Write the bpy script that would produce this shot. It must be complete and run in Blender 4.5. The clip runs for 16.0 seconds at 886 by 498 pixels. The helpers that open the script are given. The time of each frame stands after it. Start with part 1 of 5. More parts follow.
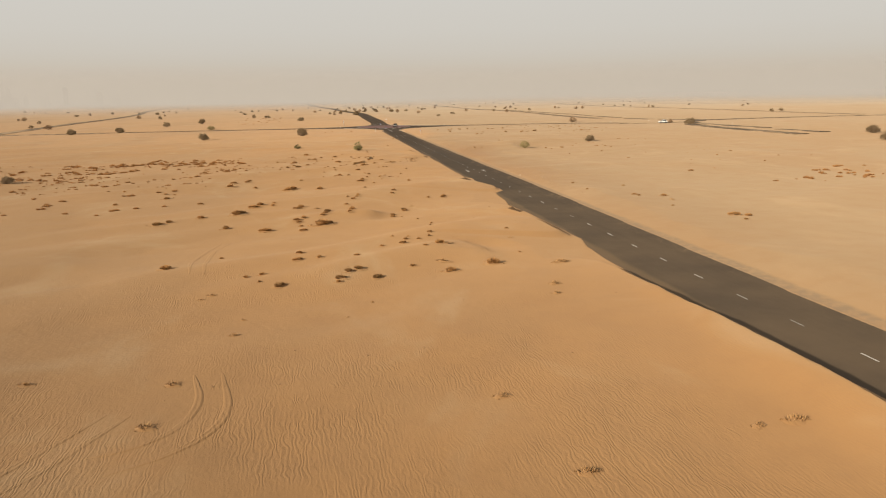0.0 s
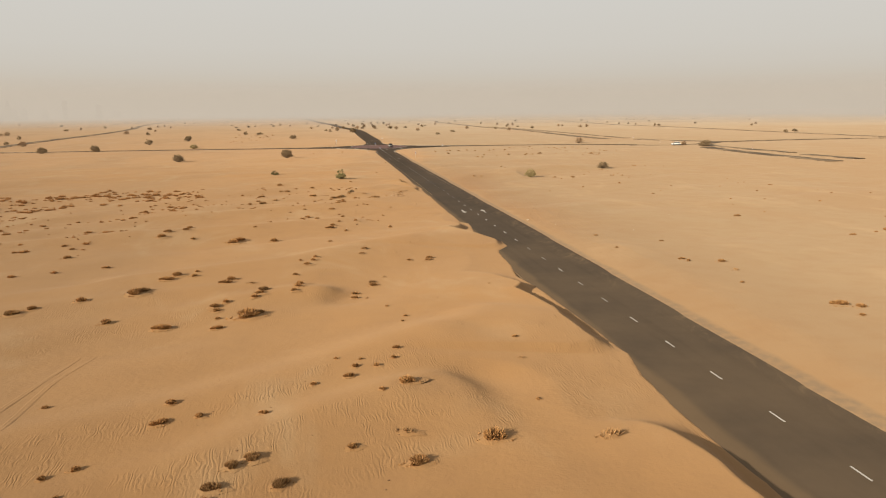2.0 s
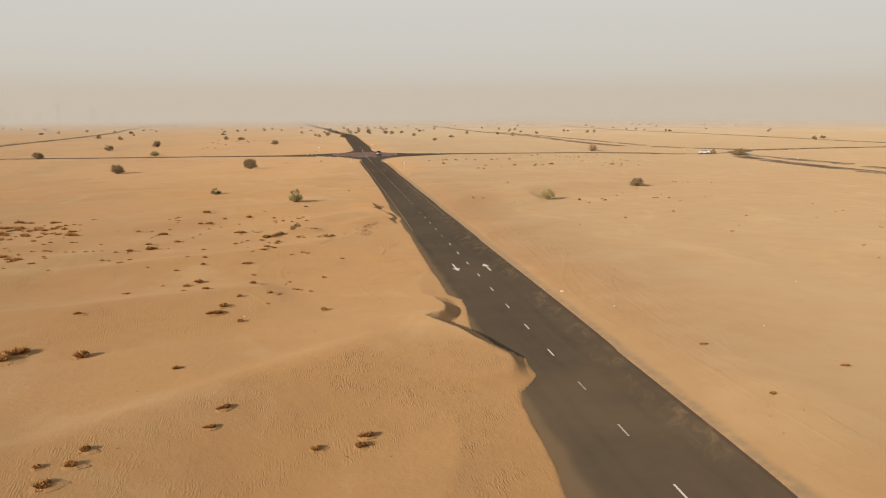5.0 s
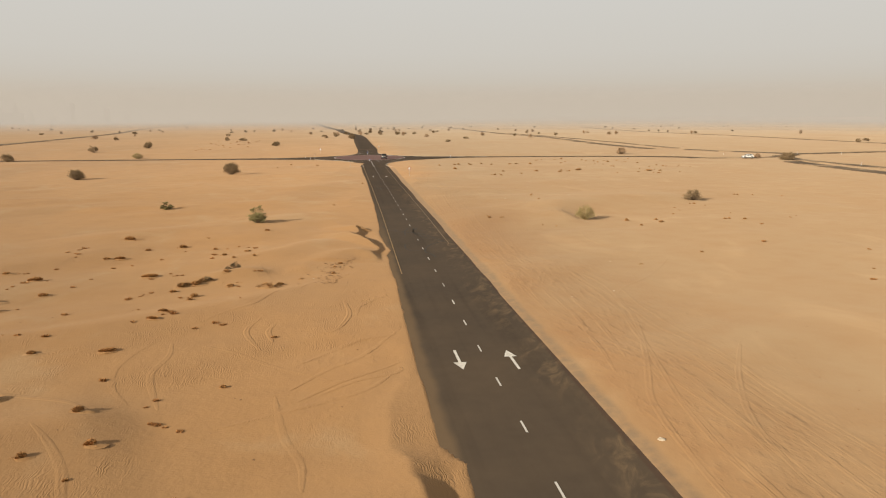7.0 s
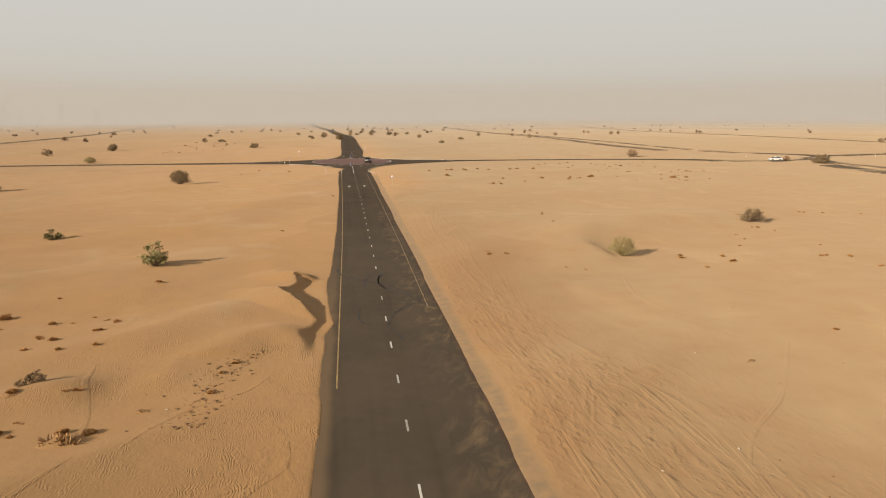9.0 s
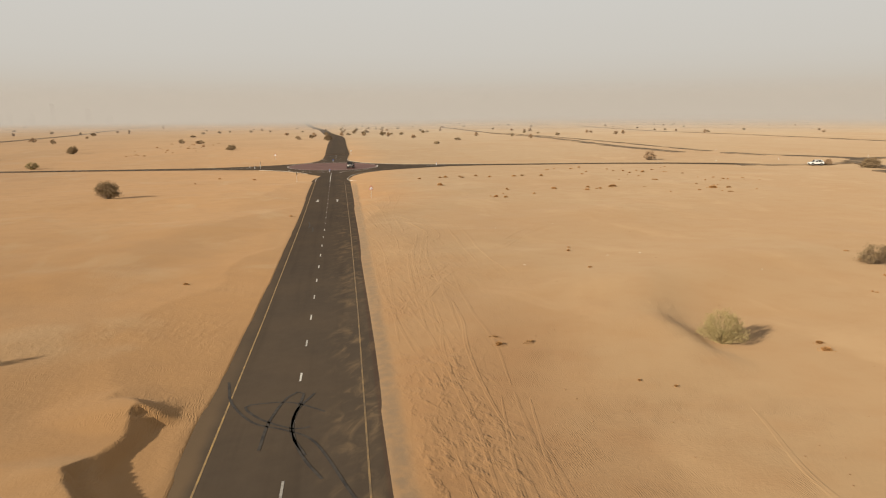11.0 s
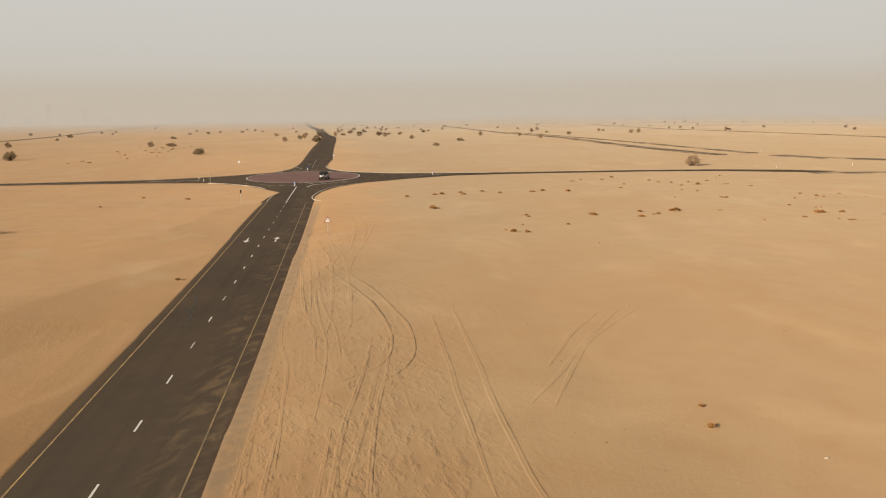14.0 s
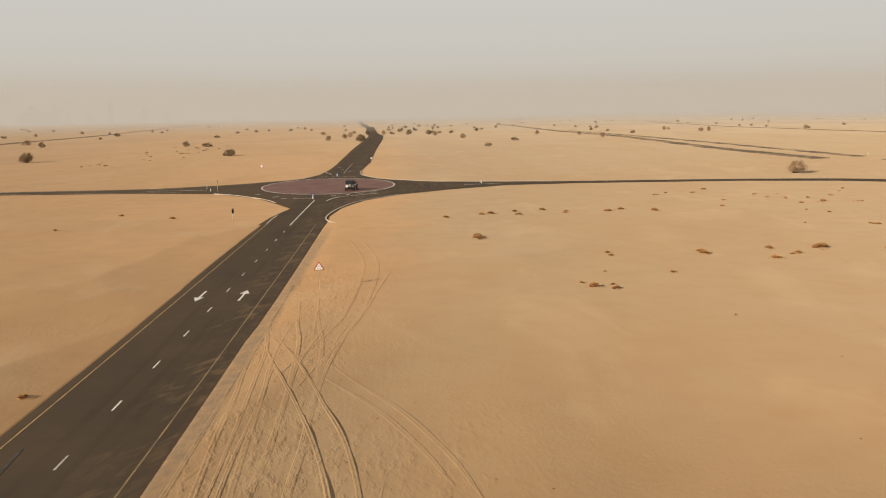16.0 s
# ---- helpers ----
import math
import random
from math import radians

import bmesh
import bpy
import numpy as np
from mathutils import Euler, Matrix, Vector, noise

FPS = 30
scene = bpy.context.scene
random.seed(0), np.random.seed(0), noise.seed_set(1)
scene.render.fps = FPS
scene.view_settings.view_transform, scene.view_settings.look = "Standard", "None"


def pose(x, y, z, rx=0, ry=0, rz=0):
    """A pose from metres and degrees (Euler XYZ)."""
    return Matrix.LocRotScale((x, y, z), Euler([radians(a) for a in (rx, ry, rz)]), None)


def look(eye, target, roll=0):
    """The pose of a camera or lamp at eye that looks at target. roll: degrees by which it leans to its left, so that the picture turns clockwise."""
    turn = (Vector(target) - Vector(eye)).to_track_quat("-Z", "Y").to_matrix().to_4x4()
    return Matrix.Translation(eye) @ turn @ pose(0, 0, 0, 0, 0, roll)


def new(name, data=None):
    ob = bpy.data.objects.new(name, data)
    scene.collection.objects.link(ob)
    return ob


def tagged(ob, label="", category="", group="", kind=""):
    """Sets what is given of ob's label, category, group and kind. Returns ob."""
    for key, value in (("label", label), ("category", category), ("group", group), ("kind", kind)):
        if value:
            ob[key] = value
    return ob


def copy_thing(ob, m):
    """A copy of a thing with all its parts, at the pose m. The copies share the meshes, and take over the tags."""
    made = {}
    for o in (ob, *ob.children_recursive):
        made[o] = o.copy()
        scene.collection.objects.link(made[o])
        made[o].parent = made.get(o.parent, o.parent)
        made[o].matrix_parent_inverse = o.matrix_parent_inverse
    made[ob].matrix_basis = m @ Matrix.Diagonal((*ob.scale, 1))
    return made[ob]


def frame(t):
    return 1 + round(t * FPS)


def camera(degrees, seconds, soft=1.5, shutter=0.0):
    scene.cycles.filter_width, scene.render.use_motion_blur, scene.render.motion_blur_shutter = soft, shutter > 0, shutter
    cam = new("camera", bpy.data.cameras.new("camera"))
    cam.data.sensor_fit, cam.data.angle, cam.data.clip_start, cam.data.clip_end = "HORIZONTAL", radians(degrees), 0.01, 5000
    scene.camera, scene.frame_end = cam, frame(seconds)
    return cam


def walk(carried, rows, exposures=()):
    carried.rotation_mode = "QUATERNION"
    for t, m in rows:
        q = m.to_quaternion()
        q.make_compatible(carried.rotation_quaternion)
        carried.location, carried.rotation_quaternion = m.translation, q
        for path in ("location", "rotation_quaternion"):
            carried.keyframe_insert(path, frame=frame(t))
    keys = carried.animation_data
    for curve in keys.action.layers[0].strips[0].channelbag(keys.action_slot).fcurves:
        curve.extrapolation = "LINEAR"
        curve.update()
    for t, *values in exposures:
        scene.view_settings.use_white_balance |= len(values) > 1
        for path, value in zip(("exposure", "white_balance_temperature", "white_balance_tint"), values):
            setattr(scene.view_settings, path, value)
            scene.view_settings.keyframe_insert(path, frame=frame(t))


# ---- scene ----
cam = camera(62.9, 16.0, 1.1)
METRES, EYE, TILT, LEAN, TURN = 245.9, 14.1, 0.0, 0.0, -8.9
ROWS = [
    (0.0, 0.0, 0.0, 0.0, -0.18, -11.55, 0.87),
    (0.5, 0.0018, 0.0254, 0.0018, -0.13, -11.14, 0.67),
    (1.0, 0.0036, 0.0516, 0.0044, -0.08, -10.79, 0.55),
    (1.5, 0.0054, 0.0785, 0.0062, -0.05, -10.54, 0.48),
    (2.0, 0.0072, 0.1065, 0.0075, -0.03, -10.39, 0.42),
    (2.5, 0.0088, 0.1353, 0.008, -0.01, -10.3, 0.36),
    (3.0, 0.0104, 0.1655, 0.0079, -0.01, -10.21, 0.31),
    (3.5, 0.0119, 0.1962, 0.0075, -0.01, -10.16, 0.27),
    (4.0, 0.0134, 0.2276, 0.007, -0.04, -10.09, 0.22),
    (6.3, 0.0194, 0.3779, 0.0042, 0.86, -9.95, 0.06),
    (6.5, 0.0199, 0.3909, 0.0039, 1.23, -9.94, 0.05),
    (7.0, 0.0211, 0.4233, 0.0032, 1.27, -9.92, 0.07),
    (7.5, 0.0222, 0.4557, 0.0028, 1.19, -9.93, 0.08),
    (8.0, 0.0232, 0.4884, 0.0026, 1.11, -9.92, 0.11),
    (8.5, 0.024, 0.5211, 0.0025, 1.01, -9.92, 0.12),
    (9.0, 0.0249, 0.5536, 0.0025, 0.94, -9.93, 0.19),
    (11.5, 0.0286, 0.7185, 0.002, 0.74, -9.98, 0.31),
    (12.0, 0.0294, 0.7494, 0.0019, 0.9, -10.01, 0.34),
    (12.5, 0.0301, 0.78, 0.002, 0.82, -10.02, 0.4),
    (13.0, 0.0307, 0.8111, 0.0021, 0.75, -10.03, 0.46),
    (13.5, 0.0314, 0.842, 0.0022, 0.69, -10.04, 0.57),
    (14.0, 0.0318, 0.8731, 0.0023, 1.02, -10.07, 0.6),
    (14.5, 0.0322, 0.9042, 0.0025, 1.98, -10.11, 0.61),
    (15.0, 0.0325, 0.9357, 0.0027, 3.04, -10.13, 0.65),
    (15.5, 0.0325, 0.9671, 0.0029, 4.14, -10.18, 0.67),
    (16.0, 0.0322, 0.999, 0.0031, 5.27, -10.21, 0.7),
]
walk(cam, [(t, pose(0, 0, EYE, TILT, LEAN, TURN) @ pose(METRES * x, METRES * y, METRES * z, 90 + pitch, roll, yaw)) for t, x, y, z, yaw, pitch, roll in ROWS], ((0, 0.45), (4, 0.44), (9, 0.42), (16, 0.38)))

# ---- light ----
SUN_WAY = Vector((-0.79, -0.50, 0.35)).normalized()
sun_data = bpy.data.lights.new("sun", "SUN")
sun_data.energy, sun_data.angle, sun_data.color = 5.0, radians(1.5), (1.0, 0.89, 0.72)
sun = new("sun", sun_data)
sun.matrix_world = look(SUN_WAY * 100, (0, 0, 0))

SKY_HIGH, SKY_LOW = (0.492, 0.475, 0.440), (0.452, 0.386, 0.306)
world = bpy.data.worlds.new("dusty_sky")
scene.world = world
world.use_nodes = True
wn, wl = world.node_tree.nodes, world.node_tree.links
wn.clear()
w_out, w_bg = wn.new("ShaderNodeOutputWorld"), wn.new("ShaderNodeBackground")
w_sky, w_co, w_sep = wn.new("ShaderNodeTexSky"), wn.new("ShaderNodeTexCoord"), wn.new("ShaderNodeSeparateXYZ")
w_sky.sky_type, w_sky.sun_disc = "NISHITA", False
w_sky.sun_elevation, w_sky.sun_rotation = math.asin(SUN_WAY.z), math.atan2(SUN_WAY.x, SUN_WAY.y) % (2 * math.pi)
w_sky.dust_density, w_sky.air_density = 6.0, 1.0
w_dim = wn.new("ShaderNodeMix")
w_dim.data_type, w_dim.blend_type = "RGBA", "MULTIPLY"
w_dim.inputs[0].default_value = 1.0
w_dim.inputs[7].default_value = (0.06, 0.06, 0.06, 1)
w_ramp = wn.new("ShaderNodeValToRGB")
w_ramp.color_ramp.elements[0].position, w_ramp.color_ramp.elements[0].color = 0.0, (*SKY_LOW, 1)
w_ramp.color_ramp.elements[1].position, w_ramp.color_ramp.elements[1].color = 0.16, (*SKY_HIGH, 1)
for at, tone in ((0.45, (0.40, 0.395, 0.385, 1)), (1.0, (0.31, 0.315, 0.325, 1))):
    w_ramp.color_ramp.elements.new(at).color = tone
for at, tone in ((0.026, (0.458, 0.398, 0.320, 1)), (0.055, (0.466, 0.427, 0.370, 1)), (0.09, (0.480, 0.453, 0.408, 1))):
    w_ramp.color_ramp.elements.new(at).color = tone
w_mix = wn.new("ShaderNodeMix")
w_mix.data_type = "RGBA"
w_mix.inputs[0].default_value = 0.93
wl.new(w_co.outputs["Generated"], w_sep.inputs[0])
wl.new(w_sep.outputs["Z"], w_ramp.inputs[0])
wl.new(w_sky.outputs[0], w_dim.inputs[6])
wl.new(w_dim.outputs[2], w_mix.inputs[6])
wl.new(w_ramp.outputs[0], w_mix.inputs[7])
wl.new(w_mix.outputs[2], w_bg.inputs[0])
wl.new(w_bg.outputs[0], w_out.inputs[0])
w_bg.inputs[1].default_value = 1.0


# ---- materials ----
class Mat:
    """A small builder for node materials, in world metres."""

    def __init__(self, name, rough=0.8, metal=0.0):
        self.m = bpy.data.materials.new(name)
        self.m.use_nodes = True
        self.n, self.l = self.m.node_tree.nodes, self.m.node_tree.links
        self.bsdf = self.n["Principled BSDF"]
        self.bsdf.inputs["Roughness"].default_value = rough
        self.bsdf.inputs["Metallic"].default_value = metal
        self.geo = self.n.new("ShaderNodeNewGeometry")

    def plug(self, value, socket):
        if hasattr(value, "node"):
            self.l.new(value, socket)
        else:
            socket.default_value = value

    def place(self, scale=(1, 1, 1), turn=0.0):
        mp = self.n.new("ShaderNodeMapping")
        mp.inputs["Scale"].default_value = scale
        mp.inputs["Rotation"].default_value = (0, 0, turn)
        self.l.new(self.geo.outputs["Position"], mp.inputs[0])
        return mp.outputs[0]

    def lie(self, angle, long, short):
        """Coordinates stretched along a bearing: long metres along it, short across."""
        mp = self.n.new("ShaderNodeMapping")
        mp.vector_type = "TEXTURE"
        mp.inputs["Scale"].default_value = (long, short, 1)
        mp.inputs["Rotation"].default_value = (0, 0, angle)
        self.l.new(self.geo.outputs["Position"], mp.inputs[0])
        return mp.outputs[0]

    def ridges(self, angle, long, short, sharp=0.07, warp=0.0):
        """Long thin ridges that wander along a bearing, like old wheel ruts."""
        n = self.noise(1.0, 1.0, 0.5, at=self.lie(angle, long, short), warp=warp)
        return self.span(self.math("ABSOLUTE", self.math("SUBTRACT", n, 0.5)), sharp, 0.0)

    def noise(self, scale, detail=3.0, rough=0.55, at=None, warp=0.0):
        nd = self.n.new("ShaderNodeTexNoise")
        nd.inputs["Scale"].default_value, nd.inputs["Detail"].default_value = scale, detail
        nd.inputs["Roughness"].default_value, nd.inputs["Distortion"].default_value = rough, warp
        self.l.new(at or self.geo.outputs["Position"], nd.inputs["Vector"])
        return nd.outputs["Fac"]

    def wave(self, scale, warp, at, detail=2.0, dscale=1.0):
        nd = self.n.new("ShaderNodeTexWave")
        nd.inputs["Scale"].default_value, nd.inputs["Distortion"].default_value = scale, warp
        nd.inputs["Detail"].default_value, nd.inputs["Detail Scale"].default_value = detail, dscale
        self.l.new(at, nd.inputs["Vector"])
        return nd.outputs["Fac"]

    def span(self, value, lo, hi, a=0.0, b=1.0):
        nd = self.n.new("ShaderNodeMapRange")
        nd.interpolation_type = "SMOOTHSTEP"
        self.plug(value, nd.inputs[0])
        for i, v in enumerate((lo, hi, a, b)):
            nd.inputs[i + 1].default_value = v
        return nd.outputs[0]

    def mix(self, fac, a, b, how="MIX"):
        nd = self.n.new("ShaderNodeMix")
        nd.data_type, nd.blend_type = "RGBA", how
        self.plug(fac, nd.inputs[0])
        for v, s in ((a, 6), (b, 7)):
            self.plug(v if hasattr(v, "node") else (*v, 1), nd.inputs[s])
        return nd.outputs[2]

    def math(self, op, a, b=0.0):
        nd = self.n.new("ShaderNodeMath")
        nd.operation = op
        self.plug(a, nd.inputs[0])
        self.plug(b, nd.inputs[1])
        return nd.outputs[0]

    def axis(self, k):
        nd = self.n.new("ShaderNodeSeparateXYZ")
        self.l.new(self.geo.outputs["Position"], nd.inputs[0])
        return nd.outputs[k]

    def bump(self, height, dist, strength=1.0):
        nd = self.n.new("ShaderNodeBump")
        nd.inputs["Strength"].default_value, nd.inputs["Distance"].default_value = strength, dist
        self.l.new(height, nd.inputs["Height"])
        old = self.bsdf.inputs["Normal"]
        if old.is_linked:
            self.l.new(old.links[0].from_socket, nd.inputs["Normal"])
        self.l.new(nd.outputs[0], old)

    def random(self):
        return self.n.new("ShaderNodeObjectInfo").outputs["Random"]

    def colour(self, value):
        self.plug(value if hasattr(value, "node") else (*value, 1), self.bsdf.inputs["Base Color"])
        return self.m


def sand_material(name):
    k = Mat(name, 0.95)
    k.bsdf.inputs["Specular IOR Level"].default_value = 0.15
    # rough grains throw light back at grazing angles; a pale sheen imitates near haze
    k.bsdf.inputs["Diffuse Roughness"].default_value = 0.5
    k.bsdf.inputs["Sheen Weight"].default_value = 0.05
    k.bsdf.inputs["Sheen Roughness"].default_value = 0.6
    k.bsdf.inputs["Sheen Tint"].default_value = (1.0, 0.86, 0.68, 1)
    red, pale, dust_haze = (0.312, 0.170, 0.069), (0.286, 0.199, 0.114), (0.350, 0.262, 0.168)
    # the dune sand beside the road is redder than that of the open plain
    side = k.math("ADD", k.axis(0), k.math("MULTIPLY", k.noise(0.02, 3), 26.0))
    side = k.math("ADD", side, k.math("MULTIPLY", k.span(k.axis(1), 310, 250), k.span(k.axis(0), 27, 33, 0, 15)))
    west = k.span(k.axis(0), 20, 45)
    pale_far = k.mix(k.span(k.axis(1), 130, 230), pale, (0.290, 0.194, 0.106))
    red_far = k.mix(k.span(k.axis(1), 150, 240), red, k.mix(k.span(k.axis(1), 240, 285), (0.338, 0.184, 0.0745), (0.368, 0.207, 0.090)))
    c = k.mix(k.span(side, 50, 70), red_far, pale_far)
    # beyond the junction far haze is painted into the sand as a paler tone
    c = k.mix(k.math("MULTIPLY", k.span(k.axis(1), 340, 900), k.span(k.axis(0), -60, 70, 0.45, 1.0)), c, dust_haze)
    c = k.mix(k.math("MULTIPLY", k.span(k.noise(0.045, 4), 0.45, 0.75, 0, 0.6), k.math("ADD", k.math("MULTIPLY", west, 0.7), 0.3)), c, pale)
    c = k.mix(k.span(k.noise(0.35, 5, 0.6), 0.35, 0.8, 0, 0.34), c, (0.235, 0.127, 0.056))
    c = k.mix(k.span(k.noise(0.028, 4, 0.6, at=k.place((1, 0.5, 1), 0.6), warp=0.8), 0.42, 0.66, 0, 0.42), c, (0.268, 0.158, 0.075))
    c = k.mix(k.span(k.noise(0.11, 4, 0.6, at=k.place((1, 0.6, 1), 0.5), warp=0.6), 0.52, 0.72, 0, 0.35), c, (0.375, 0.262, 0.150))
    c = k.mix(k.span(k.noise(9.0, 3, 0.7), 0.55, 0.75, 0, 0.18), c, (0.23, 0.137, 0.071))
    # the sand's colour is deepened near the camera's way, painting in thinner haze
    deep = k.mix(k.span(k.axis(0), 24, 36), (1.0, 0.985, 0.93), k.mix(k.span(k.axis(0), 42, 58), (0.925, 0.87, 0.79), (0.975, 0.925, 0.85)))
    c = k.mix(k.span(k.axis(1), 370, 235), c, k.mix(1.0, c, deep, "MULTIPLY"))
    # the first stretch west of the road is darkened further
    c = k.mix(k.math("MULTIPLY", k.span(k.axis(1), 64, 40), k.span(k.axis(0), 27, 18)), c, k.mix(1.0, c, (0.87, 0.86, 0.87), "MULTIPLY"))
    # the trodden shoulder along the asphalt, mixed with grit and tar
    edge = k.math("SUBTRACT", k.axis(0), k.math("ADD", k.math("MULTIPLY", k.axis(1), 0.0092), 32.75))
    edge = k.math("ADD", edge, k.math("MULTIPLY", k.math("SUBTRACT", k.noise(0.35, 3, 0.5), 0.5), 0.7))
    shoulder = k.math("MULTIPLY", k.math("MULTIPLY", k.span(edge, -0.6, 0.0), k.span(edge, 1.35, 0.75)), k.span(k.axis(1), 345, 330))
    c = k.mix(k.math("MULTIPLY", shoulder, k.span(k.noise(1.4, 4, 0.6), 0.3, 0.7, 0.35, 0.8)), c, (0.155, 0.108, 0.066))
    # the verges that cars have churned up
    worn = k.math("MULTIPLY", k.span(k.math("ADD", k.axis(0), k.math("MULTIPLY", k.noise(0.05, 3), 26.0)), 68, 54), k.span(k.axis(0), 35.0, 36.5))
    worn = k.math("MULTIPLY", worn, k.math("MULTIPLY", k.span(k.axis(1), 330, 300), k.span(k.axis(1), 95, 160, 0.25, 1.0)))
    worn = k.math("MULTIPLY", worn, k.span(k.noise(0.06, 2), 0.35, 0.55, 0.35, 1.0))
    c = k.mix(k.math("MULTIPLY", worn, k.span(k.axis(1), 250, 195)), c, k.mix(1.0, c, (0.94, 0.875, 0.82), "MULTIPLY"))
    # the rippled back of the dune by the straw-coloured shrub
    back = k.math("MULTIPLY", k.span(k.axis(0), 60, 55), k.span(k.axis(0), 39, 43))
    back = k.math("MULTIPLY", k.math("MULTIPLY", back, k.span(k.axis(1), 224, 216)), k.span(k.axis(1), 178, 192))
    worn = k.math("MULTIPLY", worn, k.math("SUBTRACT", 1.0, back))
    west_worn = k.math("MULTIPLY", k.math("MULTIPLY", k.span(k.axis(0), 5, 13), k.span(k.axis(0), 25.8, 24)), k.math("MULTIPLY", k.span(k.axis(1), 128, 142), k.span(k.axis(1), 330, 300)))
    west_worn = k.math("MULTIPLY", west_worn, k.span(k.noise(0.09, 3), 0.48, 0.62, 0, 0.3))
    worn = k.math("MAXIMUM", worn, west_worn)
    # ruts of many wheels: most run with the road, others cross it aslant
    lumps = k.span(k.noise(1.1, 3, 0.6), 0.3, 0.62, 0.25, 1.0)
    ruts = k.math("MULTIPLY", k.ridges(1.62, 11.0, 0.8, 0.16), k.span(k.noise(0.16, 2), 0.36, 0.52))
    ruts = k.math("MAXIMUM", ruts, k.math("MULTIPLY", k.ridges(1.25, 8.0, 1.0, 0.15), k.span(k.noise(0.11, 2, at=k.place((1, 1, 1), 1.0)), 0.42, 0.56)))
    ruts = k.math("MAXIMUM", ruts, k.math("MULTIPLY", k.ridges(2.15, 7.0, 1.1, 0.14), k.span(k.noise(0.10, 2, at=k.place((1, 1, 1), 2.0)), 0.44, 0.58)))
    ruts = k.math("MULTIPLY", ruts, lumps)
    clods = k.span(k.noise(0.8, 3, 0.6, at=k.lie(1.72, 0.95, 0.5)), 0.44, 0.74)
    heave = k.math("ADD", k.math("MULTIPLY", ruts, 0.6), k.math("MULTIPLY", clods, 1.2))
    k.bump(k.math("MULTIPLY", heave, k.math("MULTIPLY", worn, k.span(k.axis(1), 260, 215, 0.7, 1.0))), 0.046, 0.85)
    # wind ripples: coarse ones on the near dunes, finer ones further on
    fine = k.wave(2.0, 13.0, k.place((1, 0.5, 1), -0.12), 3.0, 1.4)
    even = k.wave(3.0, 9.0, k.place((1, 0.42, 1), -0.12), 3.0, 1.0)
    east = k.span(k.axis(0), 30, 36)
    fine = k.math("ADD", k.math("MULTIPLY", fine, k.math("SUBTRACT", 1.0, east)), k.math("MULTIPLY", k.math("MULTIPLY", even, east), 0.7))
    coarse = k.wave(1.55, 14.0, k.place((1, 0.34, 1), -0.2), 3.0, 1.3)
    near_coarse = k.span(k.axis(1), 120, 75)
    ripple = k.math("ADD", k.math("MULTIPLY", fine, k.math("SUBTRACT", 1.0, near_coarse)), k.math("MULTIPLY", k.math("MULTIPLY", coarse, near_coarse), 0.95))
    patch = k.math("MULTIPLY", k.span(k.noise(0.065, 4), 0.50, 0.64), k.math("SUBTRACT", 1.0, worn))
    patch = k.math("MULTIPLY", patch, k.span(k.axis(0), 60, 30, 0.25, 1.0))
    patch = k.math("MULTIPLY", patch, k.span(k.axis(1), 200, 110, 0.2, 1.0))
    patch = k.math("MAXIMUM", patch, back)
    # ripples grow on the backs of the dunes, not on their slip faces
    lean = k.n.new("ShaderNodeVectorMath")
    lean.operation = "DOT_PRODUCT"
    k.l.new(k.geo.outputs["Normal"], lean.inputs[0])
    lean.inputs[1].default_value = (0.45, -0.89, 0)
    windward = k.span(k.math("ADD", lean.outputs["Value"], k.math("MULTIPLY", k.noise(0.12, 3), 0.16)), 0.075, 0.14)
    near_west = k.math("MULTIPLY", k.span(k.axis(0), 30, 24), k.span(k.axis(1), 225, 200))
    patch = k.math("MAXIMUM", k.math("MULTIPLY", patch, k.math("SUBTRACT", 1.0, near_west)), k.math("MULTIPLY", windward, near_west))
    patch = k.math("MULTIPLY", patch, k.span(k.noise(0.22, 4, 0.6), 0.40, 0.58, 0.15, 1.0))
    patch = k.math("MULTIPLY", patch, k.span(k.noise(1.5, 2, 0.5, at=k.place((1.0, 0.7, 1))), 0.36, 0.6, 0.1, 1.0))
    patch = k.math("MAXIMUM", patch, k.math("MULTIPLY", k.span(k.axis(1), 46, 34), k.span(k.noise(0.13, 4, 0.6), 0.40, 0.62, 0.12, 0.8)))
    k.bump(k.math("MULTIPLY", ripple, patch), 0.018, 0.75)
    # the open plain is blown smooth, the dunes by the road are more broken
    rough = k.math("MULTIPLY", k.span(k.axis(0), 75, 40, 0.45, 1.0), k.span(k.axis(1), 330, 150, 0.45, 1.0))
    k.bump(k.math("MULTIPLY", k.noise(0.8, 5, 0.62), rough), 0.09, 0.5)
    k.bump(k.noise(4.0, 4, 0.7), 0.035, 0.55)
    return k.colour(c)


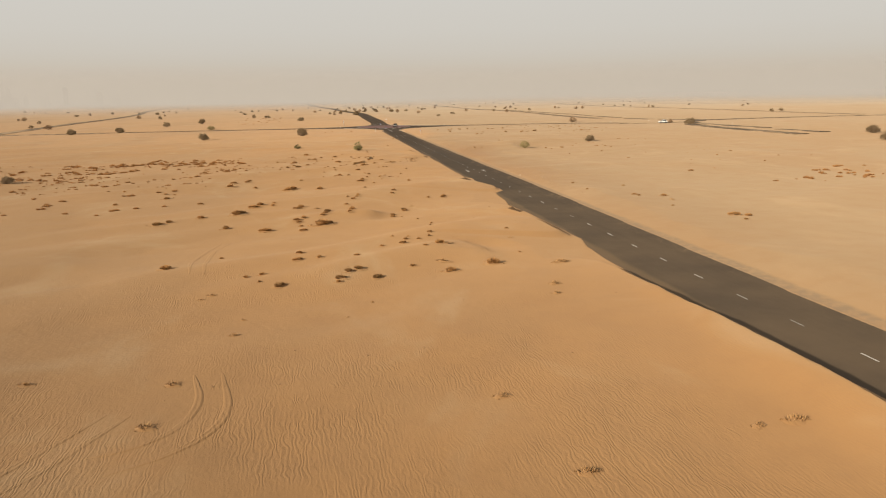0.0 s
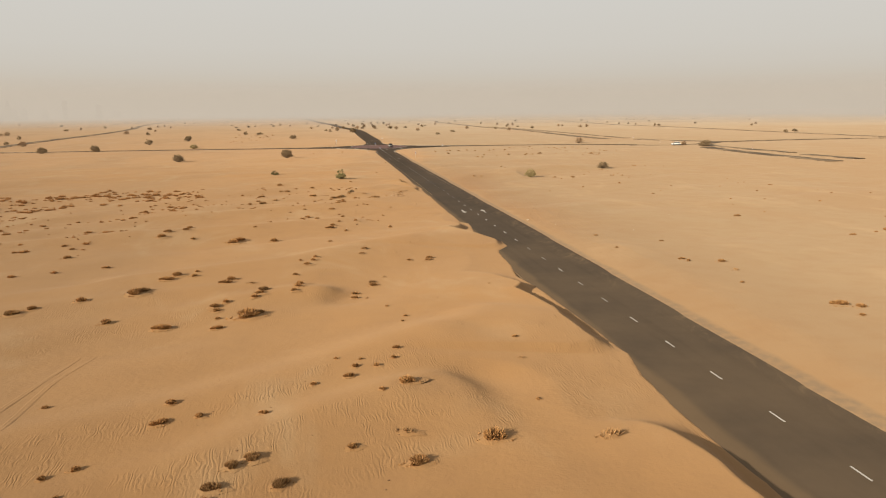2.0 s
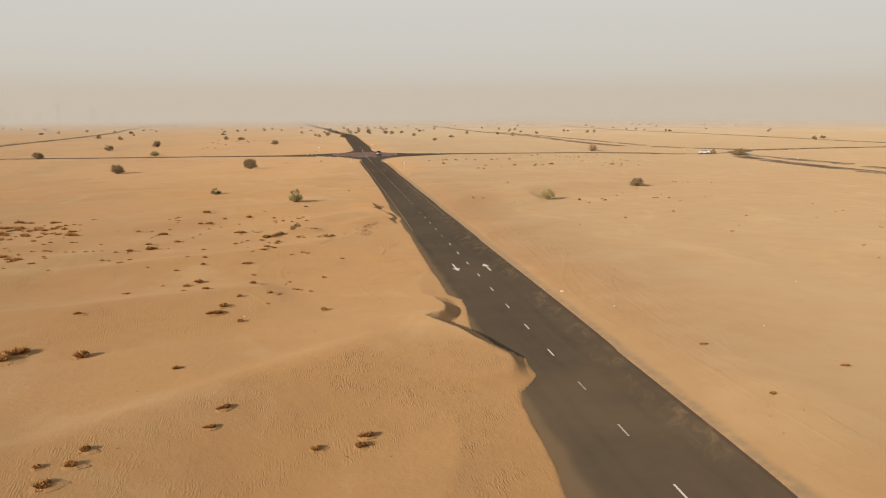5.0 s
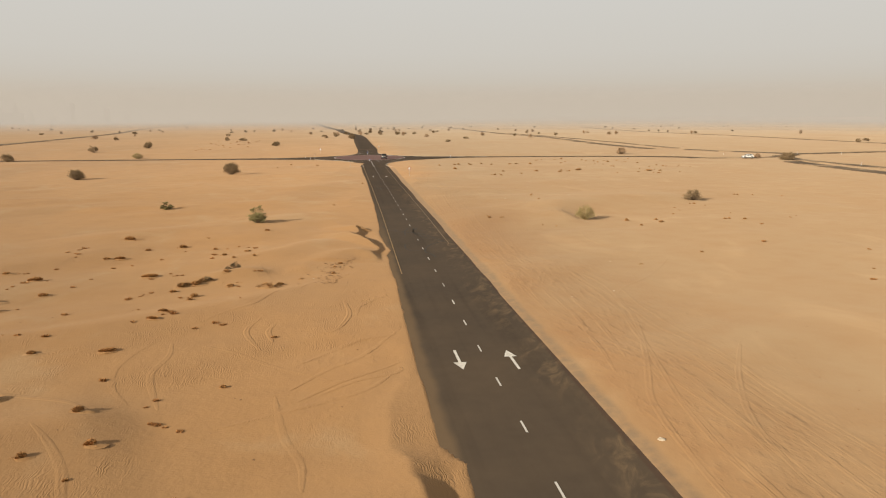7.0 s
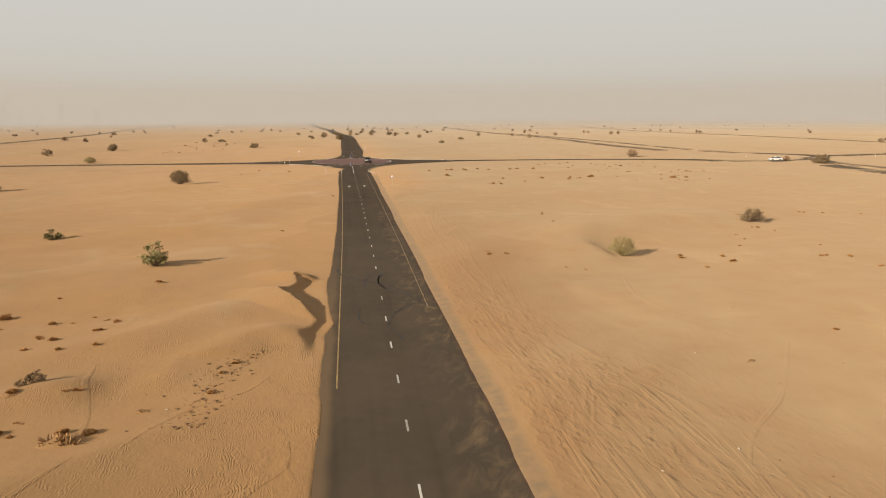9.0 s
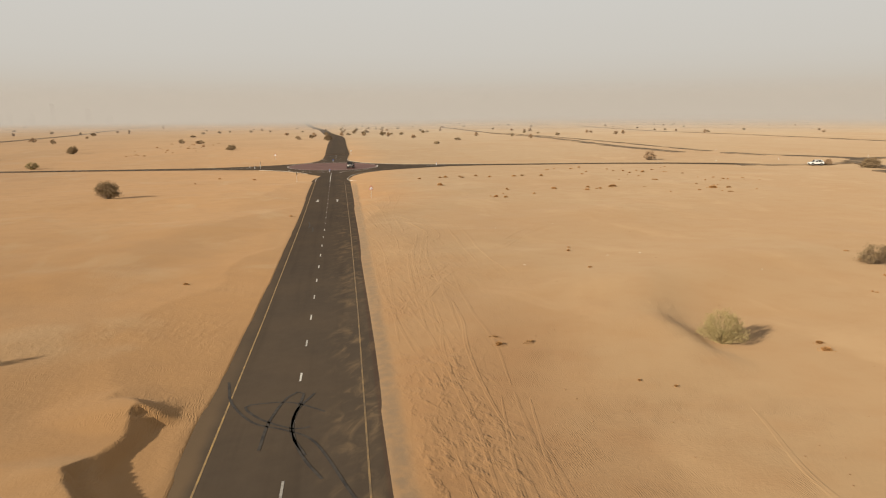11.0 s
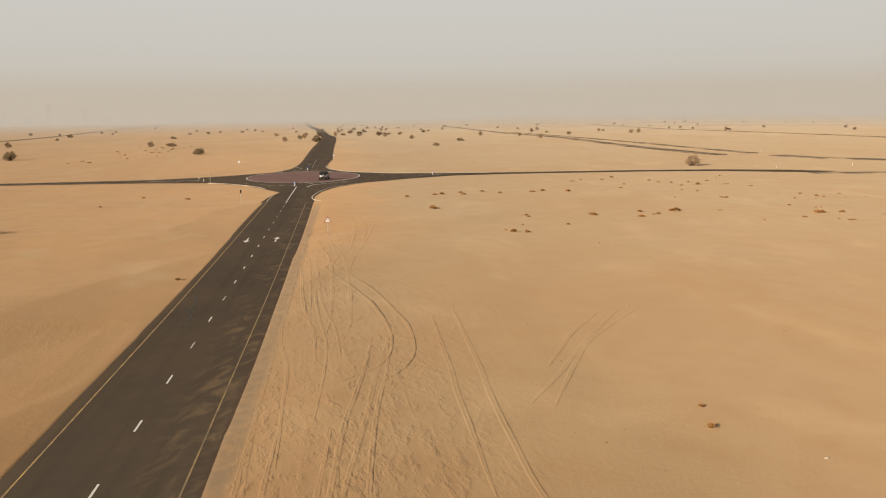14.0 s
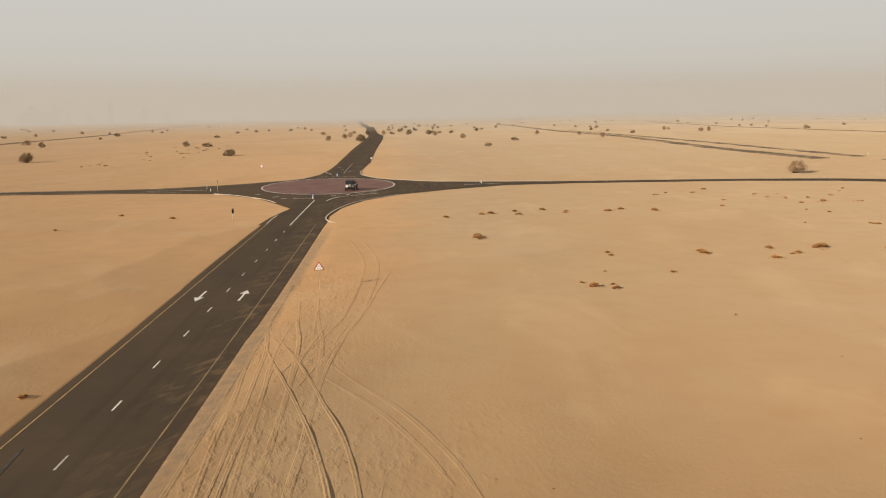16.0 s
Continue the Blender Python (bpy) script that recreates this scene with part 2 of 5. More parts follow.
def asphalt_material(name, sandy=0.5):
    k = Mat(name, 0.95)
    k.bsdf.inputs["Specular IOR Level"].default_value = 0.08
    c = k.mix(k.noise(1.2, 5, 0.6), (0.055, 0.0405, 0.0285), (0.077, 0.0585, 0.0415))
    c = k.mix(k.span(k.noise(40.0, 2), 0.4, 0.8, 0, 0.4), c, (0.07, 0.054, 0.04))
    # wheel-worn bands along the lanes and patches of older tar
    c = k.mix(k.span(k.noise(0.6, 3, at=k.place((1.6, 0.05, 1))), 0.45, 0.8, 0, 0.4), c, (0.030, 0.0225, 0.0165))
    # blown sand lying thin across the surface
    streak = k.noise(1.0, 4, 0.6, at=k.lie(1.15, 2.4, 0.95), warp=0.9)
    gust = k.span(k.noise(0.14, 3, 0.5), 0.36, 0.6, 0.2, 1.0)
    side = k.span(k.axis(0), 31.0, 33.6, 0.05, 1.0)
    film = k.math("MULTIPLY", k.math("MULTIPLY", k.span(streak, 0.45, 0.76, 0, sandy), side), gust)
    c = k.mix(k.span(k.noise(0.12, 3, 0.5), 0.3, 0.8, 0.04, 0.16), c, (0.20, 0.13, 0.07))
    c = k.mix(film, c, (0.25, 0.165, 0.088))
    # sand creeping over the western edge
    creep = k.math("SUBTRACT", k.axis(0), k.math("ADD", k.math("MULTIPLY", k.axis(1), 0.0075), 24.3))
    creep = k.math("ADD", creep, k.math("MULTIPLY", k.noise(0.3, 2, 0.5), 0.9))
    c = k.mix(k.math("MULTIPLY", k.span(creep, 1.4, 0.75, 0, 0.34), k.span(k.axis(1), 215, 190, 0.25, 1.0)), c, (0.26, 0.165, 0.083))
    # the stretch between the dunes lies under more dust
    c = k.mix(k.math("MULTIPLY", k.span(k.axis(1), 170, 70), k.span(k.noise(0.12, 4, 0.6), 0.2, 0.8, 0.14, 0.36)), c, (0.21, 0.145, 0.085))
    # the stretch before the junction is darker, and the eastern rim is dark reddish brown
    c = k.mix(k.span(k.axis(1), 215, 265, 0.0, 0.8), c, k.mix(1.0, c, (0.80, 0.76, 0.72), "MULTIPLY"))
    rim = k.math("SUBTRACT", k.axis(0), k.math("ADD", k.math("MULTIPLY", k.axis(1), 0.0072), 32.9))
    c = k.mix(k.math("MULTIPLY", k.span(rim, 0.05, 0.25, 0, 0.4), k.span(k.axis(1), 345, 330)), c, (0.075, 0.040, 0.026))
    k.bump(k.noise(60.0, 2), 0.006, 0.6)
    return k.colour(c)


def sanded_material(name):
    """Old asphalt with sand lying over much of it, in streaks along the wind."""
    k = Mat(name, 0.95)
    k.bsdf.inputs["Specular IOR Level"].default_value = 0.08
    c = k.mix(k.noise(0.9, 5, 0.6), (0.085, 0.062, 0.044), (0.125, 0.092, 0.064))
    c = k.mix(k.span(k.noise(0.5, 5, 0.65, at=k.place((0.35, 0.12, 1), 0.1), warp=0.6), 0.44, 0.66, 0.05, 0.9), c, (0.40, 0.28, 0.165))
    return k.colour(c)


def speckled(name, a, b, scale=8.0, rough=0.8, metal=0.0, bump=0.0):
    k = Mat(name, rough, metal)
    c = k.mix(k.span(k.noise(scale, 4, 0.6), 0.3, 0.7), a, b)
    c = k.mix(k.span(k.noise(scale * 5, 3), 0.55, 0.8, 0, 0.35), c, tuple(v * 0.65 for v in a))
    if bump:
        k.bump(k.noise(scale * 2, 4), bump, 0.7)
    return k.colour(c)


def leaf_material(name, a, b):
    k = Mat(name, 0.75)
    k.bsdf.inputs["Specular IOR Level"].default_value = 0.2
    c = k.mix(k.geo.outputs["Random Per Island"], a, b)
    c = k.mix(k.math("MULTIPLY", k.random(), 0.5), c, tuple(v * 0.7 for v in a))
    return k.colour(c)


def glass_material(name, tint):
    k = Mat(name, 0.08)
    return k.colour(tint)


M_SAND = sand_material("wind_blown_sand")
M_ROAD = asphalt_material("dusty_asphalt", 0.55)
M_FAR_ROAD = sanded_material("sanded_asphalt")
M_WHITE = speckled("worn_white_road_paint", (0.50, 0.46, 0.39), (0.64, 0.60, 0.52), 5.0)
dash_mat = Mat("worn_dash_paint", 0.9)
worn_off = dash_mat.math("MULTIPLY", dash_mat.span(dash_mat.random(), 0.45, 1.0, 0.1, 0.8), dash_mat.span(dash_mat.noise(3.0, 4, 0.7), 0.3, 0.7, 0.55, 1.0))
M_DASH = dash_mat.colour(dash_mat.mix(worn_off, (0.56, 0.52, 0.45), (0.10, 0.078, 0.057)))
M_YELLOW = speckled("worn_yellow_road_paint", (0.37, 0.225, 0.072), (0.20, 0.13, 0.062), 1.1)
M_YELLOW_WORN = speckled("almost_gone_road_paint", (0.27, 0.165, 0.062), (0.12, 0.082, 0.045), 0.8)
M_RED = speckled("faded_red_paving", (0.100, 0.036, 0.026), (0.145, 0.062, 0.042), 0.3)
M_KERB = speckled("pale_concrete_kerb", (0.38, 0.31, 0.235), (0.48, 0.40, 0.31), 2.0)
M_SKID = speckled("tyre_rubber_mark", (0.019, 0.0145, 0.011), (0.048, 0.037, 0.027), 1.6, 1.0)
M_WOOD = speckled("dry_bark", (0.13, 0.085, 0.05), (0.22, 0.15, 0.09), 12.0)
M_LEAF_DARK = leaf_material("grey_green_leaf", (0.175, 0.117, 0.060), (0.27, 0.187, 0.100))
M_LEAF_GREEN = leaf_material("fresh_green_leaf", (0.165, 0.138, 0.055), (0.30, 0.250, 0.105))
M_LEAF_DRY = leaf_material("straw_yellow_leaf", (0.22, 0.165, 0.062), (0.46, 0.365, 0.165))
M_LEAF_BROWN = leaf_material("brown_leaf", (0.25, 0.155, 0.085), (0.38, 0.25, 0.145))
M_STALK = speckled("straw_stalk", (0.27, 0.20, 0.085), (0.38, 0.29, 0.14), 12.0)
M_TUFT = leaf_material("dry_grass_blade", (0.235, 0.124, 0.048), (0.43, 0.250, 0.104))
M_TUFT_RUST = leaf_material("rust_grass_blade", (0.28, 0.135, 0.046), (0.49, 0.265, 0.098))
M_STEEL = speckled("galvanised_steel", (0.42, 0.41, 0.39), (0.52, 0.51, 0.48), 6.0, 0.45, 0.8)
M_SIGN_RED = speckled("sign_red", (0.32, 0.03, 0.025), (0.26, 0.03, 0.025), 4.0, 0.4)
M_SIGN_WHITE = speckled("sign_white", (0.72, 0.70, 0.66), (0.62, 0.59, 0.54), 3.0, 0.4)
M_SIGN_BLUE = speckled("sign_blue", (0.03, 0.09, 0.32), (0.04, 0.10, 0.28), 3.0, 0.4)
M_CAR_WHITE = speckled("white_car_paint", (0.74, 0.73, 0.70), (0.66, 0.63, 0.58), 1.5, 0.3)
M_BLACK = speckled("black_plastic", (0.011, 0.0105, 0.010), (0.02, 0.018, 0.016), 6.0, 0.8)
M_CANVAS = speckled("black_canvas", (0.008, 0.0075, 0.007), (0.014, 0.0125, 0.011), 4.0, 1.0)
M_TYRE = speckled("tyre_rubber", (0.012, 0.011, 0.010), (0.026, 0.022, 0.017), 6.0, 0.9)
M_RIM = speckled("alloy_rim", (0.45, 0.44, 0.42), (0.55, 0.54, 0.52), 5.0, 0.35, 0.9)
M_GLASS = glass_material("tinted_glass", (0.015, 0.016, 0.017))
M_TAIL = speckled("tail_lamp_red", (0.30, 0.015, 0.012), (0.22, 0.012, 0.01), 8.0, 0.25)
M_HEAD = speckled("head_lamp_clear", (0.65, 0.66, 0.66), (0.5, 0.5, 0.5), 8.0, 0.15)
M_STONE = speckled("pale_stone", (0.36, 0.29, 0.205), (0.46, 0.38, 0.28), 6.0, 0.9, 0, 0.02)
M_TOWER = speckled("far_concrete", (0.20, 0.19, 0.18), (0.25, 0.24, 0.225), 0.05)


# ---- helpers for meshes ----
def mesh_of(name, verts, faces, mat, smooth=False):
    me = bpy.data.meshes.new(name)
    me.from_pydata([tuple(v) for v in verts], [], faces)
    me.materials.append(mat)
    if smooth:
        me.polygons.foreach_set("use_smooth", [True] * len(me.polygons))
    me.update()
    return me


def part(name, bm, material, parent=None, label=""):
    """Links a bmesh, or a mesh, as one mesh object under a thing or a part."""
    if isinstance(bm, bmesh.types.BMesh):
        me = bpy.data.meshes.new(name)
        bm.to_mesh(me)
        bm.free()
        me.materials.append(material)
    else:
        me = bm
    ob = new(name, me)
    ob.parent = parent
    return tagged(ob, label)


def thing(name, m, label, category, group="", kind=""):
    ob = new(name)
    ob.matrix_basis = m
    ob.empty_display_size = 0.3
    return tagged(ob, label, category, group, kind)


def prism(profile, x0, x1, bevel=0.0, seg=2):
    """A side profile of (y, z) carried across from x0 to x1, with its edges rounded."""
    bm = bmesh.new()
    a = [bm.verts.new((x0, y, z)) for y, z in profile]
    b = [bm.verts.new((x1, y, z)) for y, z in profile]
    n = len(profile)
    bm.faces.new(a)
    bm.faces.new(b[::-1])
    for i in range(n):
        bm.faces.new((a[i], b[i], b[(i + 1) % n], a[(i + 1) % n]))
    bmesh.ops.recalc_face_normals(bm, faces=bm.faces)
    if bevel:
        bmesh.ops.bevel(bm, geom=bm.edges[:], offset=bevel, segments=seg, affect="EDGES", clamp_overlap=True)
    return bm


def box(x0, x1, y0, y1, z0, z1, bevel=0.0):
    return prism([(y0, z0), (y1, z0), (y1, z1), (y0, z1)], x0, x1, bevel)


def tube(r, depth, m, seg=20, r2=None, bevel=0.0):
    bm = bmesh.new()
    bmesh.ops.create_cone(bm, cap_ends=True, segments=seg, radius1=r, radius2=r if r2 is None else r2, depth=depth, matrix=m)
    if bevel:
        rim = [e for e in bm.edges if len(e.link_faces) == 2 and any(len(f.verts) > 4 for f in e.link_faces)]
        bmesh.ops.bevel(bm, geom=rim, offset=bevel, segments=2, affect="EDGES")
    return bm


# ---- the lie of the land ----
rng = np.random.default_rng(7)
TABLE = rng.random((256, 256))


def waves(x, y, size, seed=0):
    """Smooth random undulation between -1 and 1, of the given size in metres."""
    u, v = np.asarray(x, float) / size + 37.7 * seed, np.asarray(y, float) / size + 91.3 * seed
    iu, iv = np.floor(u).astype(int), np.floor(v).astype(int)
    fu, fv = u - iu, v - iv
    fu, fv = fu * fu * (3 - 2 * fu), fv * fv * (3 - 2 * fv)
    g = lambda a, b: TABLE[a % 256, b % 256]
    lo = g(iu, iv) * (1 - fu) + g(iu + 1, iv) * fu
    hi = g(iu, iv + 1) * (1 - fu) + g(iu + 1, iv + 1) * fu
    return (lo * (1 - fv) + hi * fv) * 2 - 1


def ease(v, lo, hi):
    s = np.clip((np.asarray(v, float) - lo) / (hi - lo), 0, 1)
    return s * s * (3 - 2 * s)


def plain(x, y):
    """The plain without its dunes: it climbs a little beyond the junction and to the far right."""
    s = np.clip((np.asarray(y, float) - 280) / 420, 0, 1)
    rise = 3.4 * (0.35 * s + 0.65 * s * s * (3 - 2 * s))
    far = np.clip((np.asarray(y, float) - 950) / 2200, 0, 1)
    right = ease(np.asarray(x, float) / np.maximum(y, 200.0), -0.02, 0.34)
    return rise + (17 + 17 * right) * far * (0.35 + 0.65 * far)


# where the sand ends and the asphalt shows, on both sides of the road: (y, x)
SAND_WEST = [(-400, 24.0), (28, 25.4), (38, 25.1), (51, 24.3), (58, 24.2), (66, 24.5), (70, 25.4), (80, 25.1), (90, 24.8), (95, 24.2),
             (100, 24.8), (107, 25.2), (109, 25.6), (111.5, 27.3), (115, 27.6), (118, 26.3), (122, 25.3), (126, 25.8), (131.5, 26.3), (133.5, 25.4),
             (150, 25.4), (165, 25.7), (180, 25.75), (183, 25.7), (186, 26.3), (189, 26.0), (200, 25.6), (205, 25.9), (235, 26.3), (290, 26.6), (320, 26.3), (345, 26.5), (420, 26.5)]
# how steeply the sand stands up beside the road: (y, slope)
BANK = [(8, 0.85), (53, 0.85), (59, 0.11), (70, 0.09), (72, 0.5), (78, 0.55), (81, 0.7), (88, 0.8), (91, 0.4), (96, 0.09), (110, 0.09), (113, 0.5), (116, 0.7), (119, 1.0), (127, 0.9), (130, 0.3), (133, 0.1), (142, 0.06), (178, 0.06), (180.5, 0.45), (187, 0.7), (200, 0.7), (203.5, 0.12), (206, 0.08), (400, 0.08)]
# how wide a thin apron of sand lies before it stands up
FOOT = [(0, 1.0), (52, 1.0), (60, 0.4), (72, 0.4), (80, 0.8), (90, 0.8), (100, 0.4), (114, 0.4), (120, 1.1), (130, 1.2), (136, 0.5), (175, 0.7), (184, 0.9), (200, 1.1), (210, 1.0), (400, 0.8)]
SAND_EAST = [(-400, 31.5), (37, 32.7), (64, 33.2), (100, 33.9), (140, 34.3), (175, 34.4), (200, 34.65), (300, 35.3), (420, 36)]
CENTRE = [(-400, 25.5), (0, 28.35), (100, 29.35), (160, 29.9), (220, 30.45), (270, 30.65), (350, 30.6), (420, 31.0)]


def along(table, y):
    return np.interp(y, [p[0] for p in table], [p[1] for p in table])


# dune crests: points (x, y, height), width of the windward side, of the lee side
ROAD_CRESTS = [
    ([(-14, 36, 0.2), (2, 42, 0.5), (14, 48.5, 0.7), (22, 56.5, 0.3)], 11, 4),
    ([(-16, 51, 0.3), (-7, 54.8, 0.55), (-0.5, 57.6, 0.9), (4.5, 61.1, 1.1), (8.9, 63.6, 1.2), (12.2, 64.6, 1.1)], 10, 3.0),
    ([(-14, 59, 0.8), (-2, 64, 1.05), (5, 68.7, 1.2), (9.1, 72.0, 1.3), (12.5, 74.6, 1.35), (15.9, 76.6, 1.25), (17.6, 79.0, 1.0), (18.6, 81.0, 0.8)], 12, 4.5),
    ([(-14, 97.5, 0.9), (2, 103.5, 1.15), (9, 110, 1.2), (14.5, 115, 1.1), (17.2, 118.0, 0.9), (18.4, 119.5, 0.7)], 10, 3.6),
    ([(4, 176, 0.2), (14, 184, 0.8), (17, 188.6, 0.85), (18.6, 191, 0.65)], 10, 3.4),
]
# the ends of those dunes by the road, notched round a slip face that looks over the asphalt
NOTCH_CRESTS = [
    ([(24.2, 91.5, 0.19), (23.3, 89.3, 0.53), (21.8, 86.9, 0.87), (22.6, 84.6, 0.76), (23.2, 82.0, 0.61), (23.9, 78.5, 0.34), (24.4, 74, 0.15)], 6),
    ([(25.2, 131.5, 0.23), (24.6, 129.4, 0.47), (24.0, 126.6, 0.61), (23.7, 125.6, 0.68), (22.1, 123.5, 0.91), (22.8, 122.2, 0.87), (23.6, 121.0, 0.76), (24.7, 119.6, 0.53), (25.4, 117.5, 0.27)], 6),
    ([(25.3, 201.6, 0.2), (23.6, 201.3, 0.65), (22.6, 201.2, 0.85), (22.9, 198.4, 0.5), (22.3, 196.3, 0.6), (21.7, 194.6, 1.0), (23.0, 192.0, 0.95), (24.0, 189.7, 0.75), (24.9, 186.6, 0.4), (25.2, 184.5, 0.2)], 6.5),
]
BANK_CRESTS = [
    ([(22.8, 8, 1.1), (22.8, 22, 1.15), (22.6, 26.5, 1.1), (22.0, 31.5, 1.2), (22.5, 35, 1.05), (22.0, 38.5, 1.15), (22.8, 42.5, 0.9), (22.0, 46, 1.0), (22.1, 49, 0.75), (22.7, 52, 0.5), (22.4, 56, 0.3)], 9, 3),
    ([(16.5, 175.5, 0.4), (20.3, 182.4, 0.75), (22.6, 183.4, 0.8), (24.0, 181.6, 0.5)], 4, 1.6),
]
BLOWN_CRESTS = [
    ([(7.5, 172.3, 0.35), (10.8, 173.6, 0.85), (12.6, 173.8, 0.75)], 3, 2),
    ([(-8, 85.5, 0.3), (-2, 88.3, 0.65), (2, 90.3, 0.85), (5.2, 90, 0.9)], 5, 2.5),
    ([(-30, 84, 0.3), (-16, 90, 0.6), (-4, 92.5, 0.7), (4, 95.5, 0.5)], 7, 4),
    ([(-40, 118, 0.7), (-22, 126, 1.0), (-6, 131, 0.9), (8, 138, 0.6)], 9, 4),
    ([(-16, 146, 0.6), (2, 153, 0.9), (12, 160, 0.7), (20, 167, 0.4)], 8, 4),
    ([(95, 241, 0.5), (84, 237, 0.8), (74.8, 231.6, 1.2), (71.5, 231.4, 1.3), (67.3, 229, 1.4), (61.1, 223.4, 1.3), (57.9, 218.7, 1.1), (55.5, 214.8, 0.75), (54.6, 211, 0.5)], 15, 9.5),
    ([(56.0, 215.4, 0.5), (55.2, 213.6, 0.8), (54.9, 212.0, 0.95), (55.3, 209.8, 0.95), (55.0, 207.2, 0.75), (56.4, 205.0, 0.4)], 9, 1.4),
]
FIELD_CRESTS = [
    ([(38.9, 216.8, 0.3), (47.8, 221.8, 0.7), (54, 223.3, 1.0), (58.5, 221.5, 1.2)], 14, 7.0),
    ([(51.8, 278, 0.3), (52.3, 256, 0.5), (51.2, 241, 0.5), (50, 231, 0.4)], 8, 6),
    ([(70, 130, 0.3), (90, 146, 0.8), (120, 158, 0.6)], 14, 8),
    ([(60, 168, 0.2), (78, 190, 0.5), (104, 205, 0.5)], 12, 7),
]
CRESTS = ROAD_CRESTS + BANK_CRESTS + BLOWN_CRESTS + FIELD_CRESTS


# the other roads: their lines, half widths, lift and looks
OTHER_ROADS = [
    ([(32.3, 469), (32.0, 560), (32.4, 660), (31, 760), (25, 860), (12, 1180), (-4, 1400), (-45, 2100), (-100, 3100)], 4.9, 0.16, "narrow asphalt road running on to the horizon"),
    ([(-110, 392.5), (-180, 388), (-320, 380)], 3.2, 0.1, "sand-swept cross road over the plain"),
    ([(-160, 330), (-174, 540), (-179, 650), (-196, 780), (-232, 985), (-300, 1350), (-400, 2100), (-520, 3000)], 3.4, 0.16, "distant asphalt road over the plain"),
    ([(175.5, 458), (172.5, 505), (172, 545), (177, 650), (180, 830), (190, 1000), (205, 1400)], 3.4, 0.16, "distant half-buried carriageway"),
    ([(192, 464), (190, 548), (188, 640), (189, 750), (192, 860)], 2.3, 0.16, "distant half-buried carriageway beside its twin"),
    ([(352, 440), (347, 521), (346, 615), (357, 765), (397, 1085), (440, 1370)], 3.4, 0.16, "far asphalt road along scattered shrubs"),
]
SIDE_ROADS = [
    ([(193, 450), (196.5, 434), (209, 421.5), (217, 407), (213, 396), (203, 388)], 3.4, 0.16, "curved asphalt slip road half covered by sand"),
    ([(216, 404), (228, 404.5), (246, 409.5), (278, 416.5), (325, 421), (400, 424)], 3.2, 0.16, "asphalt road leaving a small junction"),
    ([(204, 389), (196, 370), (191.5, 352), (191.6, 326), (192.7, 298)], 2.4, 0.4, "sand-covered carriageway strip"),
    ([(189.2, 285), (188.8, 270), (189.3, 255)], 2.3, 0.4, "last dark stretch of a sand-covered carriageway"),
    ([(183, 349), (179.5, 331), (176.5, 300), (174, 269), (172.2, 245)], 3.0, 0.4, "sand-covered carriageway strip beside its twin"),
    ([(158, 380), (170, 377.5), (184, 378.5), (196, 382), (206, 389)], 2.0, 0.12, "short sandy track beside the junction"),
]
OTHER_ROADS += SIDE_ROADS
FLAT_LINES = [line for line, half, lift, label in OTHER_ROADS] + [[(-112, 393), (-6, 395.5), (31, 398), (84, 399), (141, 393), (165, 383)], [(31, 360), (31, 380)], [(20, 392), (42, 405)], [(20, 405), (42, 392)], [(31, 380), (32, 480)]]


def road_gap(x, y):
    """Distance to the nearest of the flat-lying roads."""
    best = np.full(np.shape(x), 1e9)
    for line in FLAT_LINES:
        for (ax, ay), (bx, by) in zip(line[:-1], line[1:]):
            dx, dy = bx - ax, by - ay
            s = np.clip(((x - ax) * dx + (y - ay) * dy) / (dx * dx + dy * dy), 0, 1)
            best = np.minimum(best, np.hypot(x - ax - s * dx, y - ay - s * dy))
    return best


def crests_and_swells(x, y):
    x, y = np.asarray(x, float), np.asarray(y, float)
    u, v = 0.8 * x + 0.6 * y, 0.8 * y - 0.6 * x
    h = 0.50 * waves(u * 0.45, v, 15, 1) + 0.24 * waves(u * 0.6, v, 6.5, 2) + 0.28
    h = h * (1 - 0.75 * ease(y, 260, 420)) * (1 - ease(np.abs(x), 250, 500))
    h = np.maximum(h, 0) + 0.05 * waves(x, y, 3.1, 3) * (1 - ease(y, 350, 460))
    for pts, wind, lee in CRESTS:
        best = np.full(x.shape, 1e9)
        level = np.zeros(x.shape)
        for k in range(len(pts) - 1):
            (ax, ay, ah), (bx, by, bh) = pts[k], pts[k + 1]
            dx, dy = bx - ax, by - ay
            n = math.hypot(dx, dy)
            s = ((x - ax) * dx + (y - ay) * dy) / n / n
            over = np.maximum(s - 1, 0) * n if k == len(pts) - 2 else 0.0
            s = np.clip(s, 0, 1)
            px, py = x - ax - s * dx, y - ay - s * dy
            d = np.hypot(px, py)
            leeward = (dx * py - dy * px) > 0
            q = np.where(leeward, d / lee, d / wind) + over * 0.35
            near = d < best
            best = np.where(near, d, best)
            level = np.where(near, (ah + s * (bh - ah)) * np.exp(-1.3 * q ** 1.5), level)
        h = np.maximum(h, level) + 0.35 * np.minimum(h, level)
    # pockets that the wind has dug beside the crests
    for px, py, deep, r in ((14.2, 65.6, 0.3, 2.4), (16.9, 74.4, 0.3, 2.4), (6.2, 87.6, 0.35, 2.0)):
        h = h - deep * np.exp(-((x - px) ** 2 + (y - py) ** 2) / r ** 2)
    # the hollow that the wind has scoured round the straw-coloured shrub
    h = h - 0.5 * np.exp(-(((x - 61) / 5.5) ** 2 + ((y - 213) / 8.0) ** 2))
    return h


